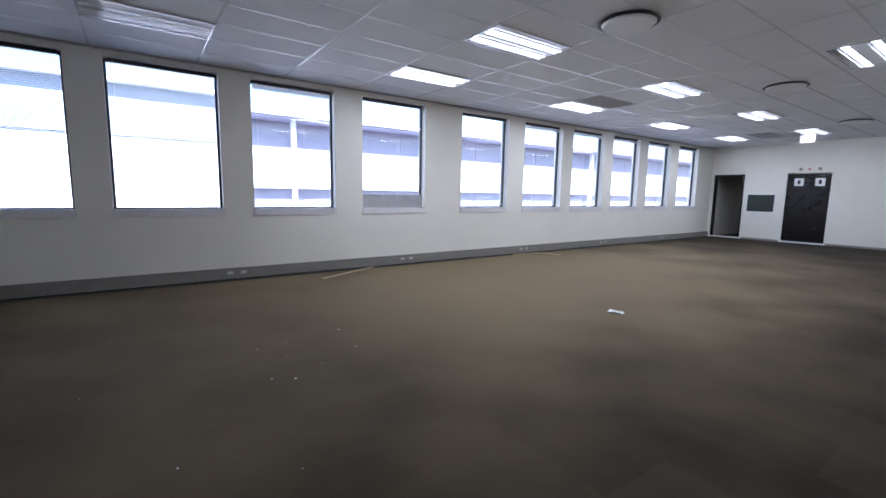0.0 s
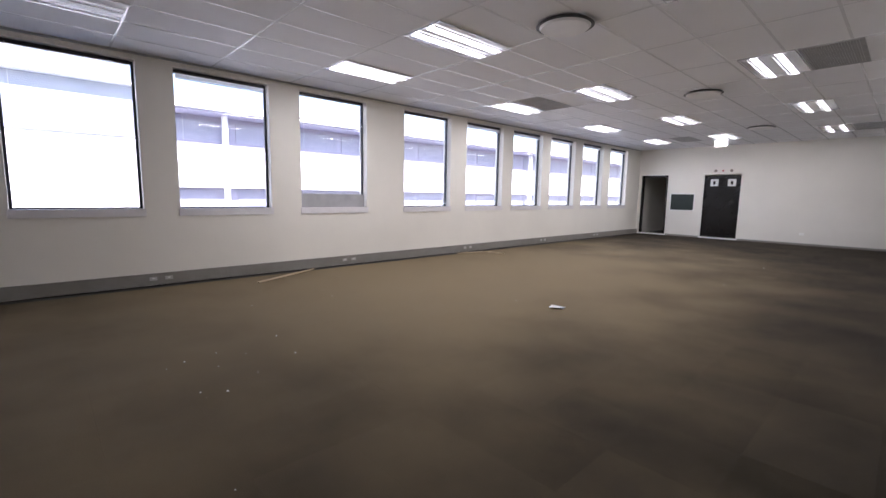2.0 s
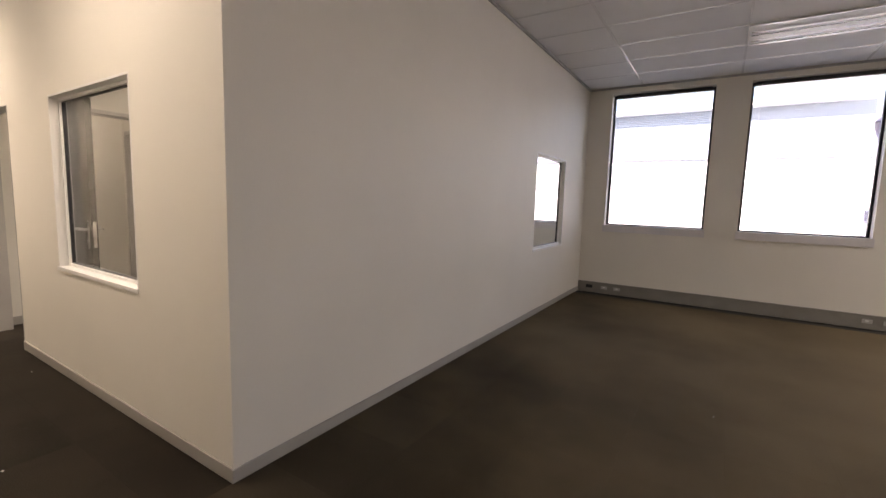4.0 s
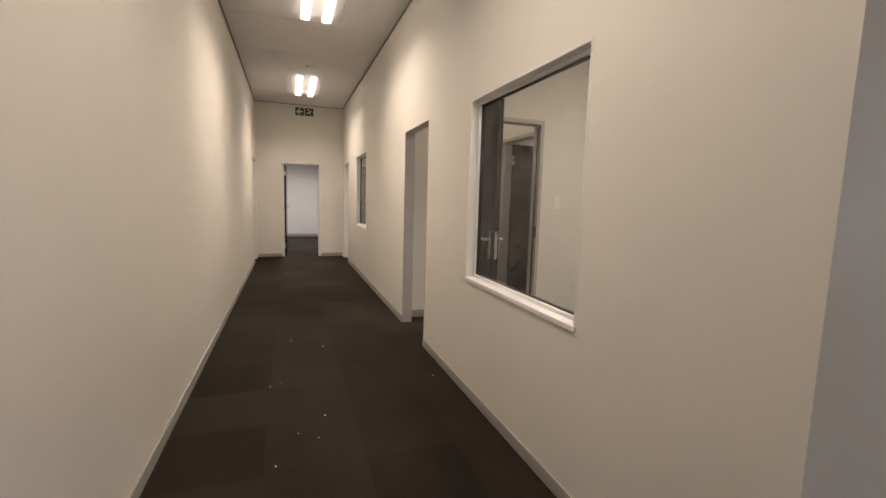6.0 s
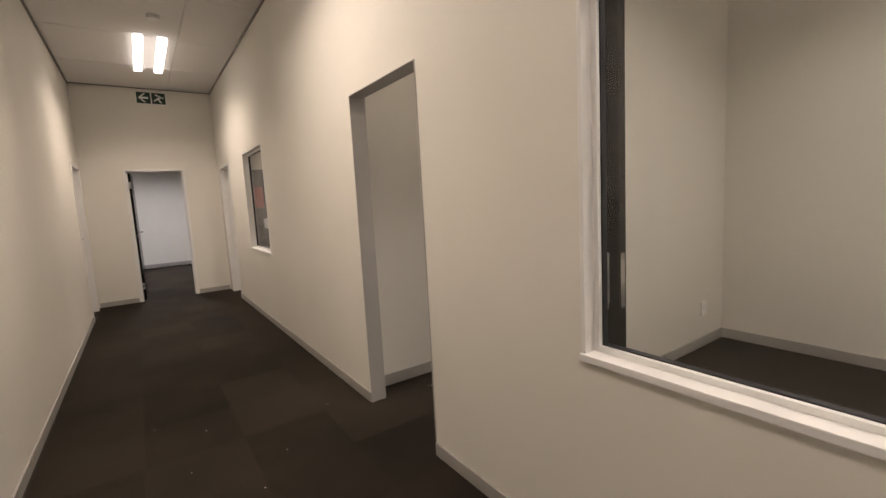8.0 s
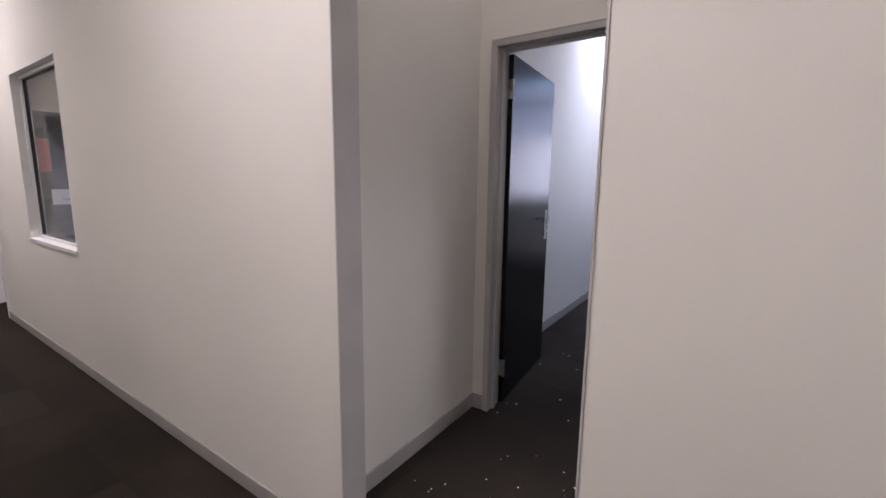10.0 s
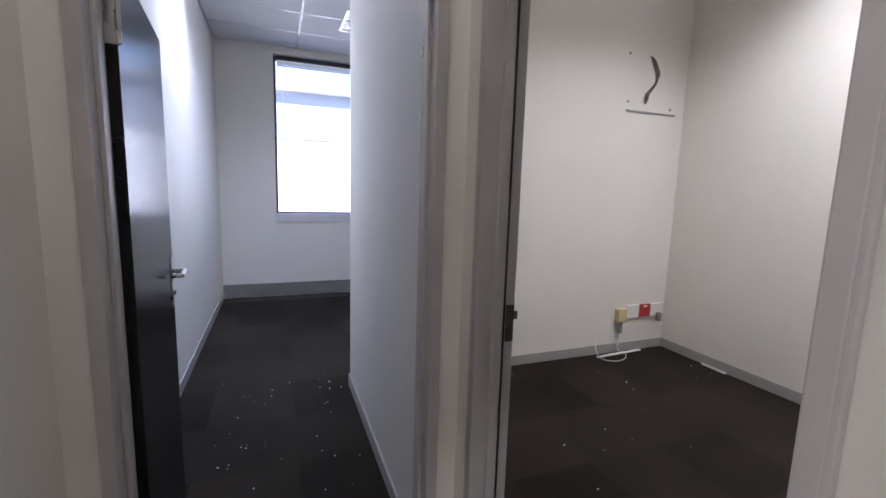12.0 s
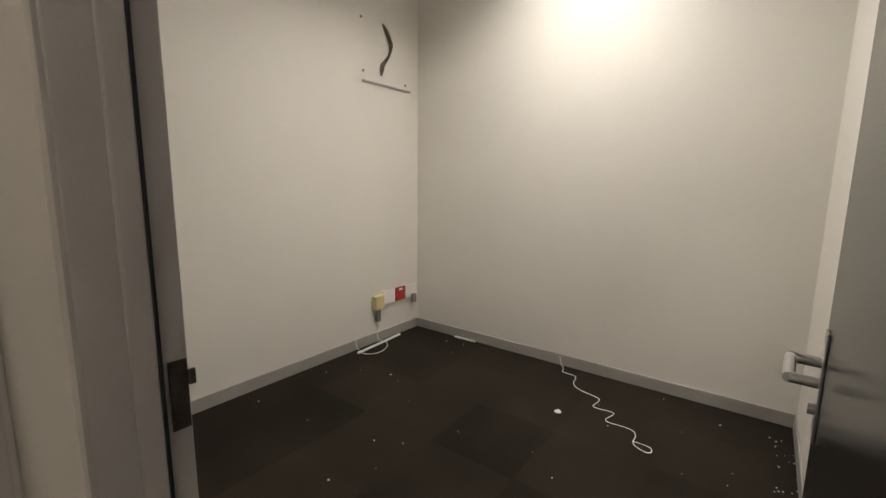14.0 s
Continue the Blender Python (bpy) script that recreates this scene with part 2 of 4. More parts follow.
wall("wall_west", 'x', XW - 0.2, XW, SPLAY_Y, 10.5, -0.2, 3.6, [(WEST_DOOR[0], WEST_DOOR[1], 0.0, 2.07)])
splay(wall("wall_west_hall", 'x', XW - 0.2, XW, YS - 1.2, SPLAY_Y, -0.2, 3.6, [(-18.75, -17.9, 0.0, 2.1)]))
wall("wall_south", 'y', YS - 0.15, YS, -1.22, XE, -0.2, 3.6,
     [(4.9, 5.84, 0.04, 2.2), (2.62, 3.71, 0.04, 2.2)])
boxes("wall_alcove", PAINT, [((XW - 0.38, YS - 1.2, -0.2), (-1.06, YS - 1.05, 3.6)), ((-1.22, YS - 1.05, -0.2), (-1.07, YS - 0.15, 3.6))])
tagged(bpy.data.objects["wall_alcove"], "shaded off-white painted alcove wall", "wall", kind="structure")
# block of offices
GLZ = (0.9, 2.148, 0.81, 2.03)
NICHE = (3.093, 3.895, 0.0, 2.05)
GLZ2 = (6.35, 7.41, 0.845, 2.085)
EAST_DOOR = (8.45, 9.25, 0.0, 2.07)
wall("wall_corridor", 'x', 0.0, 0.10, 0.0, YN, -0.1, 3.45, [GLZ, NICHE, GLZ2, EAST_DOOR])
IW = (3.815, 4.94, 0.807, 1.99)
wall("wall_partition", 'y', 0.0, 0.09, 0.10, XE, -0.1, 3.45, [IW])
DOOR_B = (0.207, 1.07, 0.0, 2.10)
DOOR_A = (3.12, 3.99, 0.0, 2.055)
wall("wall_inner_east", 'x', 2.995, 3.04, 0.09, 2.935, -0.1, 3.45)
wall("wall_inner_north", 'y', 2.935, 3.045, 0.10, 1.18, -0.1, 3.45, [DOOR_B])
wall("wall_passage_south", 'y', 2.935, 3.095, 1.29, 3.04, -0.1, 3.45)
wall("wall_niche_east", 'x', 1.18, 1.29, 2.935, 4.07, -0.1, 3.45, [DOOR_A])
wall("wall_office_north", 'y', 4.07, 4.19, 0.10, 1.29, -0.1, 3.45)
wall("wall_office_far", 'y', 4.23, 4.33, 1.29, XE, -0.1, 3.45)
boxes("wall_office_return", PAINT, [((1.19, 4.19, -0.1), (1.29, 4.33, 3.45))])
tagged(bpy.data.objects["wall_office_return"], "short off-white wall return", "wall", kind="structure")
wall("wall_third_east", 'x', 3.0, 3.1, 4.33, YN, -0.1, 3.45)
END_DOOR = (-1.3, -0.5, 0.0, 2.07)
wall("wall_north", 'y', YN, YN + 0.12, XW, 5.96, -0.1, 3.45, [END_DOOR])
wall("wall_end_room", 'y', 14.6, 14.75, -5, 4, -0.1, 3.45)
wall("wall_end_west", 'x', -5.0, -4.85, YN + 0.98, 14.6, -0.1, 3.45)
wall("wall_end_east", 'x', 3.85, 4.0, YN + 0.98, 14.6, -0.1, 3.45)
wall("wall_end_south", 'y', 10.35, 10.5, -5.0, -2.02, -0.1, 3.45)
boxes("wall_end_side", PAINT, [((0.3, YN + 0.12, -0.1), (0.4, 10.5, 3.45)), ((0.4, 10.38, -0.1), (3.85, 10.5, 3.45))])
tagged(bpy.data.objects["wall_end_side"], "off-white wall beyond the corridor door", "wall", kind="structure")
# rooms behind the hall's far doors
wall("wall_behind", 'y', -22.3, -22.15, -1.2, XE, -0.2, 3.45)
wall("wall_behind_side", 'x', 4.3, 4.4, -22.15, YS - 0.15, -0.2, 3.45)
wall("wall_west_room", 'x', -4.2, -4.05, -20.6, 10.5, -0.2, 3.45)

# structural floor under the carpet tiles
boxes("floor", UNDER, [((-5.2, -22.6, -0.3), (XE, 14.8, -0.012))])
tagged(bpy.data.objects["floor"], "dark screed floor under carpet tiles", "floor", kind="structure")
# unseen slab over the ceilings, added to shut out sun and sky
boxes("light_block_slab", PLAIN_CEIL, [((-5.2, -22.6, 3.6), (XE + 0.3, 14.8, 3.85))])
tagged(bpy.data.objects["light_block_slab"], "unseen slab added above the ceilings to block the sun", "roof", kind="structure")


def tile_ceiling(name, x0, x1, y0, y1, z, ox, oy, holes=()):
    """Suspended ceiling: lay-in boards of 0.6 by 1.2 m between thin bars, leaving out the boards that fixtures replace."""
    bm = bmesh.new()
    bars = []
    xs = [ox + 0.6 * i for i in range(-60, 60) if x0 < ox + 0.6 * i < x1]
    ys = [oy + 1.2 * i for i in range(-60, 60) if y0 < oy + 1.2 * i < y1]
    gx, gy = [x0] + xs + [x1], [y0] + ys + [y1]
    g = 0.011
    for i in range(len(gx) - 1):
        for j in range(len(gy) - 1):
            cx, cy = (gx[i] + gx[i + 1]) / 2, (gy[j] + gy[j + 1]) / 2
            if any(abs(cx - hx) < 0.3 and abs(cy - hy) < 0.3 for hx, hy in holes):
                continue
            add_box(bm, (gx[i] + g, gy[j] + g, z + 0.004), (gx[i + 1] - g, gy[j + 1] - g, z + 0.02))
    for f in bm.faces:
        f.material_index = 0
    n = len(bm.faces)
    for x in xs:
        add_box(bm, (x - 0.012, y0, z), (x + 0.012, y1, z + 0.03))
    for j, y in enumerate(ys):
        add_box(bm, (x0, y - 0.012, z - 0.001), (x1, y + 0.012, z + 0.028))
    bm.faces.ensure_lookup_table()
    for f in bm.faces[n:]:
        f.material_index = 1
    ob = finish(name, bm, [CEIL, TBAR])
    return tagged(ob, "suspended white ceiling of lay-in boards between metal bars", "ceiling", kind="structure")


ROW_X = (4.46, 2.56, 0.16)
ROW_Y = (-2.55, -6.15, -9.75, -13.35, -16.95)
troffers = [(x, y) for x in ROW_X for y in ROW_Y]
tile_ceiling("ceiling_hall", XW - 0.36, XE, YS - 1.05, 0.0, HC, 4.16, -1.95)
tile_ceiling("ceiling_office", 3.04, XE, 0.09, 4.23, HC - 0.01, 4.16, 0.9)
tile_ceiling("ceiling_passage", 1.29, 3.04, 3.095, 4.23, HC - 0.01, 4.16, 0.9)
joint = 0.003
boxes("ceiling_corridor", PLAIN_CEIL, [((XW + i * 0.6067 + joint, 0.0 + j * 1.19 + joint, HB), (XW + (i + 1) * 0.6067 - joint, (j + 1) * 1.19 - joint, HB + 0.01)) for i in range(3) for j in range(8)]
      + [((XW, 0.0, HB + 0.008), (0.0, YN, HB + 0.06))])
tagged(bpy.data.objects["ceiling_corridor"], "off-white corridor ceiling of flush boards with fine joints", "ceiling", kind="structure")
boxes("ceiling_rooms", PLAIN_CEIL, [((0.10, 0.09, 3.40), (2.995, 2.935, 3.44)), ((0.10, 3.045, 3.32), (1.18, 4.07, 3.38)), ((0.10, 4.33, 3.32), (3.0, YN, 3.38))])
tagged(bpy.data.objects["ceiling_rooms"], "plain off-white plastered office ceiling", "ceiling", kind="structure")
boxes("ceiling_end_room", PLAIN_CEIL, [((-4.85, YN + 0.12, 3.3), (3.85, 14.6, 3.36))])
tagged(bpy.data.objects["ceiling_end_room"], "plain white ceiling of the end room", "ceiling", kind="structure")

# ---- doors, frames and glazing of the structure ----
def door_lining(name, axis, a, b, u0, u1, z1, mat, label, arch=0.037):
    """A steel door lining in an opening between wall faces a and b: reveal on three sides, a stop and narrow architraves on both faces."""
    def B(d0, d1, p0, p1, q0, q1):
        return ((d0, p0, q0), (d1, p1, q1)) if axis == 'x' else ((p0, d0, q0), (p1, d1, q1))
    t, e = 0.03, 0.014
    mid = (a + b) / 2
    it = [B(a - e, b + e, u0 + 0.001, u0 + t, 0, z1 - t), B(a - e, b + e, u1 - t, u1 - 0.001, 0, z1 - t), B(a - e, b + e, u0 + 0.001, u1 - 0.001, z1 - t, z1 - 0.001)]
    it += [B(mid - 0.02, mid + 0.012, u0 + t, u0 + t + 0.012, 0, z1 - t - 0.012), B(mid - 0.02, mid + 0.012, u1 - t - 0.012, u1 - t, 0, z1 - t - 0.012), B(mid - 0.02, mid + 0.012, u0 + t, u1 - t, z1 - t - 0.012, z1 - t)]
    for d0, d1 in ((a - e + 0.001, a - 0.0005), (b + 0.0005, b + e - 0.001)):
        it += [B(d0, d1, u0 - arch + t, u0 + 0.004, 0, z1), B(d0, d1, u1 - 0.004, u1 + arch - t, 0, z1), B(d0, d1, u0 - arch + t, u1 + arch - t, z1, z1 + arch - t)]
    ob = boxes(name, mat, it, bevel=0.003)
    return tagged(ob, label, "door frame", kind="structure")


door_lining("trim_door_office", 'x', 1.18, 1.29, DOOR_A[0], DOOR_A[1], DOOR_A[3], STEEL_PAINT, "grey painted steel door frame")
door_lining("trim_door_room", 'y', 2.947, 3.045, DOOR_B[0], DOOR_B[1], DOOR_B[3], STEEL_PAINT, "grey painted steel door frame with strike plate")
door_lining("trim_door_end", 'y', YN, YN + 0.12, END_DOOR[0], END_DOOR[1], END_DOOR[3], WHITE, "white painted steel door frame")
door_lining("trim_door_east", 'x', 0.0, 0.10, EAST_DOOR[0], EAST_DOOR[1], EAST_DOOR[3], WHITE, "white painted steel door frame")
door_lining("trim_door_west", 'x', XW - 0.2, XW, WEST_DOOR[0], WEST_DOOR[1], 2.07, WHITE, "white painted steel door frame")
door_lining("trim_door_lobby", 'x', west_x(-18.3) - 0.2, west_x(-18.3), -18.75, -17.9, 2.1, BLACK, "black painted door frame")
# cased opening of the niche
tagged(boxes("trim_niche", STEEL_PAINT, [((-0.004, 3.889, 0.0), (0.104, 3.8945, 2.045)), ((-0.004, 3.0935, 0.0), (0.104, 3.099, 2.045)), ((-0.004, 3.0935, 2.045), (0.104, 3.8945, 2.0495))]),
       "thin grey metal lining of the niche opening", "trim", kind="structure")


def glazing(name, axis, a, b, o, label):
    """An inner window: white metal frame lining the opening, proud sill, black gasket and one pane."""
    u0, u1, z0, z1 = o

    def B(d0, d1, p0, p1, q0, q1):
        return ((d0, p0, q0), (d1, p1, q1)) if axis == 'x' else ((p0, d0, q0), (p1, d1, q1))
    e, t = 0.0015, 0.016
    ob = boxes(name, WHITE, [B(a - e, b + e, u0 + .0005, u0 + t, z0 + t, z1 - t), B(a - e, b + e, u1 - t, u1 - .0005, z0 + t, z1 - t),
                             B(a - e, b + e, u0 + .0005, u1 - .0005, z1 - t, z1 - .0005), B(a - e - 0.009, b + e + 0.009, u0 - 0.003, u1 + 0.003, z0 - 0.010, z0 + t)], bevel=0.003)
    tagged(ob, label, "window", kind="structure")
    m = (a + b) / 2 + 0.028
    g = 0.024
    boxes("gasket", BLACK_FRAME, [B(m - 0.012, m + 0.012, u0 + t, u0 + t + g, z0 + t, z1 - t), B(m - 0.012, m + 0.012, u1 - t - g, u1 - t, z0 + t, z1 - t),
                                  B(m - 0.012, m + 0.012, u0 + t, u1 - t, z1 - t - g, z1 - t), B(m - 0.012, m + 0.012, u0 + t, u1 - t, z0 + t, z0 + t + g)], ob)
    q = 0.02
    boxes("bead", WHITE, [B(m - 0.03, m - 0.0125, u0 + t, u0 + t + q, z0 + t, z1 - t), B(m - 0.03, m - 0.0125, u1 - t - q, u1 - t, z0 + t, z1 - t),
                          B(m - 0.03, m - 0.0125, u0 + t + q, u1 - t - q, z1 - t - q, z1 - t), B(m - 0.03, m - 0.0125, u0 + t + q, u1 - t - q, z0 + t, z0 + t + q)], ob, bevel=0.002)
    p = boxes("pane", PANE, [B(m - 0.003, m + 0.003, u0 + t + 0.001, u1 - t - 0.001, z0 + t + 0.001, z1 - t - 0.001)], ob)
    p.visible_shadow = False
    return ob


glazing("window_corridor", 'x', 0.0, 0.10, GLZ, "white framed inner window between corridor and office")
glazing("window_corridor_far", 'x', 0.0, 0.10, GLZ2, "white framed inner window to a further office")
glazing("window_partition", 'y', 0.0, 0.09, IW, "white framed inner window in the partition")


def outer_window(y1, blind):
    """A tall outer window: black frame, single pane, white sill board, and a raised or lowered slatted blind behind the frame."""
    y0 = y1 - W
    x = XE + 0.13
    f = 0.03
    ob = boxes("window_outer", BLACK_FRAME, [((x, y0 + .0005, SILL), (x + 0.05, y0 + f, HEAD - .0005)), ((x, y1 - f, SILL), (x + 0.05, y1 - .0005, HEAD - .0005)),
                                       ((x, y0 + f, HEAD - f - 0.02), (x + 0.05, y1 - f, HEAD - .0005)), ((x, y0 + f, SILL), (x + 0.05, y1 - f, SILL + f))], bevel=0.004)
    tagged(ob, "tall outer window with thin black metal frame", "window", group="windows along the facade", kind="structure")
    p = boxes("pane", PANE, [((x + 0.022, y0 + f, SILL + f), (x + 0.028, y1 - f, HEAD - f - 0.02))], ob)
    p.visible_shadow = False
    boxes("sill", SILL_BOARD, [((XE - 0.02, y0 - 0.02, SILL - 0.095), (XE - 0.001, y1 + 0.02, SILL + 0.012)), ((XE - 0.001, y0 + 0.001, SILL + 0.0005), (x, y1 - 0.001, SILL + 0.012))], ob, bevel=0.004)
    bl = empty("venetian_blind", x - 0.03, (y0 + y1) / 2, HEAD - 0.002)
    tagged(bl, "pale slatted venetian blind hung inside a window", "blind", "blinds at the windows")
    h = W / 2 - 0.045
    boxes("head_rail", BLACK_FRAME, [((-0.02, -h, -0.05), (0.02, h, -0.001))], bl, bevel=0.003)
    bm = bmesh.new()
    z = -0.056
    low, tilt = blind
    while z > -0.105 and low == 0:
        add_box(bm, (-0.014, -h, z - 0.0015), (0.014, h, z))
        z -= 0.006
    while low and z > -low:
        k = 0.014 * math.cos(tilt)
        d = 0.014 * math.sin(tilt)
        q = [bm.verts.new(c) for c in ((-k, -h, z - d), (k, -h, z + d), (k, h, z + d), (-k, h, z - d))]
        bm.faces.new(q)
        z -= 0.025
    finish("slats", bm, BLIND, bl)
    boxes("bottom_rail", BLIND, [((-0.014, -h, z - 0.016), (0.014, h, z - 0.003))], bl, bevel=0.003)
    wire("cord", PLASTIC, [(-0.02, h - 0.06, -0.03), (-0.02, h - 0.06, -0.7), (-0.018, h - 0.055, -1.2)], 0.0015, bl)


for i, y in enumerate(HALL_WINDOWS):
    outer_window(y, {0: (1.92, 0.35), 1: (1.90, 0.12), 3: (0.42, 0.25), 4: (1.9, 0.05)}.get(i, (0, 0)))
for y in OFFICE_WINDOWS:
    outer_window(y, (0, 0))


# ---- skirtings ----
def skirting(name, runs, h=0.085, mat=SKIRT, label="grey painted skirting board along the walls"):
    ob = boxes(name, mat, [((min(x0, x1), min(y0, y1), 0.0), (max(x0, x1), max(y0, y1), h)) for x0, y0, x1, y1 in runs], bevel=0.004)
    return tagged(ob, label, "skirting", kind="structure")


d = 0.012
skirting("baseboard_corridor", [(-d, 0, -.0005, NICHE[0]), (-d, NICHE[1], -.0005, EAST_DOOR[0] - 0.02), (XW + .0005, SPLAY_Y, XW + d, WEST_DOOR[0] - 0.02),
                              (XW + d, YN - d, END_DOOR[0] - 0.02, YN - .0005), (END_DOOR[1] + 0.02, YN - d, -d, YN - .0005)], 0.072)
splay(skirting("baseboard_hall_west", [(XW + .0005, YS, XW + d, -18.78), (XW + .0005, -17.87, XW + d, SPLAY_Y)], 0.07))
skirting("baseboard_partition", [(-d, -d, XE - 0.06, -.0005)], 0.068)
skirting("baseboard_south", [(-1.22, YS + .0005, 2.60, YS + d), (3.73, YS + .0005, 4.88, YS + d)], 0.06, TRUNK)
skirting("baseboard_niche", [(0.104, 4.07 - d, 1.18, 4.0695), (1.18 - d, 4.0, 1.1795, 4.07 - d), (1.18 - d, 3.045, 1.1795, 3.10), (1.085, 3.0455, 1.18 - d, 3.045 + d)])
skirting("baseboard_room", [(0.1005, 0.0905, 2.9945, 0.09 + d), (2.995 - d, 0.09 + d, 2.9945, 2.935 - d), (1.085, 2.935 - d, 2.9945, 2.9345), (0.1005, 0.09 + d, 0.1 + d, 2.93)])
skirting("baseboard_office", [(1.31, 4.23 - d, XE - 0.03, 4.2295), (1.31, 3.0955, 3.04 + d, 3.095 + d), (3.0405, 0.09, 3.04 + d, 3.095), (3.04 + d, 0.0905, XE, 0.09 + d)])
skirting("baseboard_end_room", [(-4.8, 14.6 - d, 3.8, 14.5995)])
# cable trunking along the window wall
tagged(boxes("trunking_hall", TRUNK, [((XE - 0.055, YS, 0.0), (XE - .0005, -d - 0.001, 0.165)), ((XE - 0.062, YS, 0.155), (XE - 0.055, -d - 0.001, 0.169))], bevel=0.004),
       "grey cable trunking running under the windows", "trunking", kind="structure")
tagged(boxes("trunking_office", TRUNK, [((XE - 0.03, 0.1 + d, 0.0), (XE - .0005, 4.229, 0.17))], bevel=0.004), "grey skirting trunking under the office window", "trunking", kind="structure")
# cornices; the corridor's dark strips are its ceiling shadow line put in colour
tagged(boxes("trim_corridor_cornice", TRUNK, [((XW + .001, 0.0, HB - 0.022), (XW + 0.018, YN, HB - .0005)), ((-0.018, 0.0, HB - 0.022), (-.001, YN, HB - .0005)), ((XW + 0.018, YN - 0.018, HB - 0.012), (-0.018, YN - .001, HB - .0005))]),
       "trim strip at the corridor ceiling, dark in place of its shadow line", "cornice", kind="structure")
tagged(boxes("trim_hall_cornice", VENT, [((XE - 0.022, YS, HC - 0.026), (XE - .001, -.001, HC - .001)), ((XW + .001, SPLAY_Y, HC - 0.026), (XW + 0.022, -.001, HC - .001)), ((-0.0, -0.022, HC - 0.026), (XE - 0.022, -.001, HC - .001))]),
       "grey metal edge angle of the suspended ceiling", "cornice", kind="structure")
splay(tagged(boxes("trim_hall_cornice_west", VENT, [((XW + .001, YS, HC - 0.026), (XW + 0.022, SPLAY_Y, HC - .001))]),
             "grey metal edge angle of the suspended ceiling", "cornice", kind="structure"))
# bulkhead that closes the step between the two ceilings
tagged(boxes("wall_bulkhead", PAINT, [((XW, 0.0, HC - 0.02), (0.0, 0.06, 3.45))]), "white bulkhead between hall and corridor ceilings", "wall", kind="structure")


# ---- light fittings ----
def troffer(name, x, y, z, on=True):
    """Recessed fitting, 1.2 by 0.6 m: pan, two tubes and a cross-blade louvre."""
    ob = empty(name, x, y, z)
    tagged(ob, ("lit" if on else "unlit") + " recessed ceiling fitting with two tubes and metal louvre", "ceiling light", "fittings of the hall ceiling")
    boxes("pan", PAN, [((-0.29, -0.595, -0.004), (0.29, 0.595, 0.001)), ((-0.3, -0.6, -0.012), (-0.285, 0.6, 0.0)), ((0.285, -0.6, -0.012), (0.3, 0.6, 0.0)), ((-0.285, -0.6, -0.012), (0.285, -0.585, 0.0)), ((-0.285, 0.585, -0.012), (0.285, 0.6, 0.0))], ob)
    for sx in (-0.13, 0.13):
        bm = bmesh.new()
        if on:
            add_box(bm, (sx - 0.034, -0.57, -0.016), (sx + 0.034, 0.57, -0.006), 0.003)
            finish("tube", bm, TUBE, ob)
        else:
            add_tube(bm, (sx, -0.57, -0.016), (sx, 0.57, -0.016), 0.011)
            finish("tube", bm, WHITE, ob, True)
        bm = bmesh.new()
        for k in range(-9, 10):
            add_box(bm, (sx - 0.06, k * 0.06 - 0.0015, -0.034), (sx + 0.06, k * 0.06 + 0.0015, -0.018))
        for e in (-0.062, 0.06):
            add_box(bm, (sx + e, -0.58, -0.034), (sx + e + 0.002, 0.58, -0.012))
        finish("louvre", bm, REFLECTOR, ob)
    return ob


for x in ROW_X:
    for y in ROW_Y:
        lit = y != ROW_Y[0]
        troffer("ceiling_light", x, y, HC - 0.002, lit)
        if lit:
            for sx in (-0.13, 0.13):
                area_lamp(x + sx, y, HC - 0.038, 0.075, 1.12, TROFFER_W / 2 * (0.5 if x < 1 else 1.05), (1.0, 0.97, 0.92))
troffer("ceiling_light", 4.75, 2.3, HC - 0.012, False)


def batten_light(x, y, z, watts, group, length=1.1, color=(1.0, 0.90, 0.76)):
    """Surface fitting with two short glowing tubes side by side."""
    ob = empty("batten_light", x, y, z)
    tagged(ob, "lit surface fitting with two short fluorescent tubes", "ceiling light", group)
    boxes("pan", WHITE, [((sx - 0.05, -length / 2 - 0.02, -0.012), (sx + 0.05, length / 2 + 0.02, -0.0005)) for sx in (-0.112, 0.112)], ob, bevel=0.004)
    for sx in (-0.112, 0.112):
        bm = bmesh.new()
        add_box(bm, (sx - 0.05, -length / 2, -0.055), (sx + 0.05, length / 2, -0.014), 0.018)
        finish("tube", bm, TUBE_WARM, ob)
        area_lamp(x + sx, y, z - 0.058, 0.085, length - 0.08, watts / 2, color).data.spread = radians(135)
    return ob


# the dim third fitting, at y 0.9, is unseen and added
for y, k in ((7.72, 1.05), (3.9, 1.05), (0.9, 0.6)):
    batten_light(-0.865, y, HB, CORRIDOR_W * k, "fittings along the corridor", 1.35)
bm = bmesh.new()
add_tube(bm, (-0.85, 6.5, HB - 0.035), (-0.85, 6.5, HB - 0.0005), 0.05, 24, 0.06)
tagged(finish("smoke_detector", bm, WHITE), "small round white smoke detector on the corridor ceiling", "smoke detector")
batten_light(1.42, 0.95, 3.40, SMALL_W, "fittings in the small rooms", color=(1.0, 0.95, 0.83))
# added fitting, out of view, lights the office behind the far glazing
batten_light(1.5, 6.8, 3.32, 12, "fittings in the small rooms")
# unseen fitting, added to brighten the niche walls
batten_light(0.62, 3.55, 3.32, 0.9, "fittings in the small rooms", 0.6)
batten_light(3.75, 3.8, HC - 0.012, 10, "fittings in the small rooms", color=(0.86, 0.92, 1.0))
# no fitting visible past the end door; this one is added to light it
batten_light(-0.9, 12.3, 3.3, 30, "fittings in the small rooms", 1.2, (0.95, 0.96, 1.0))


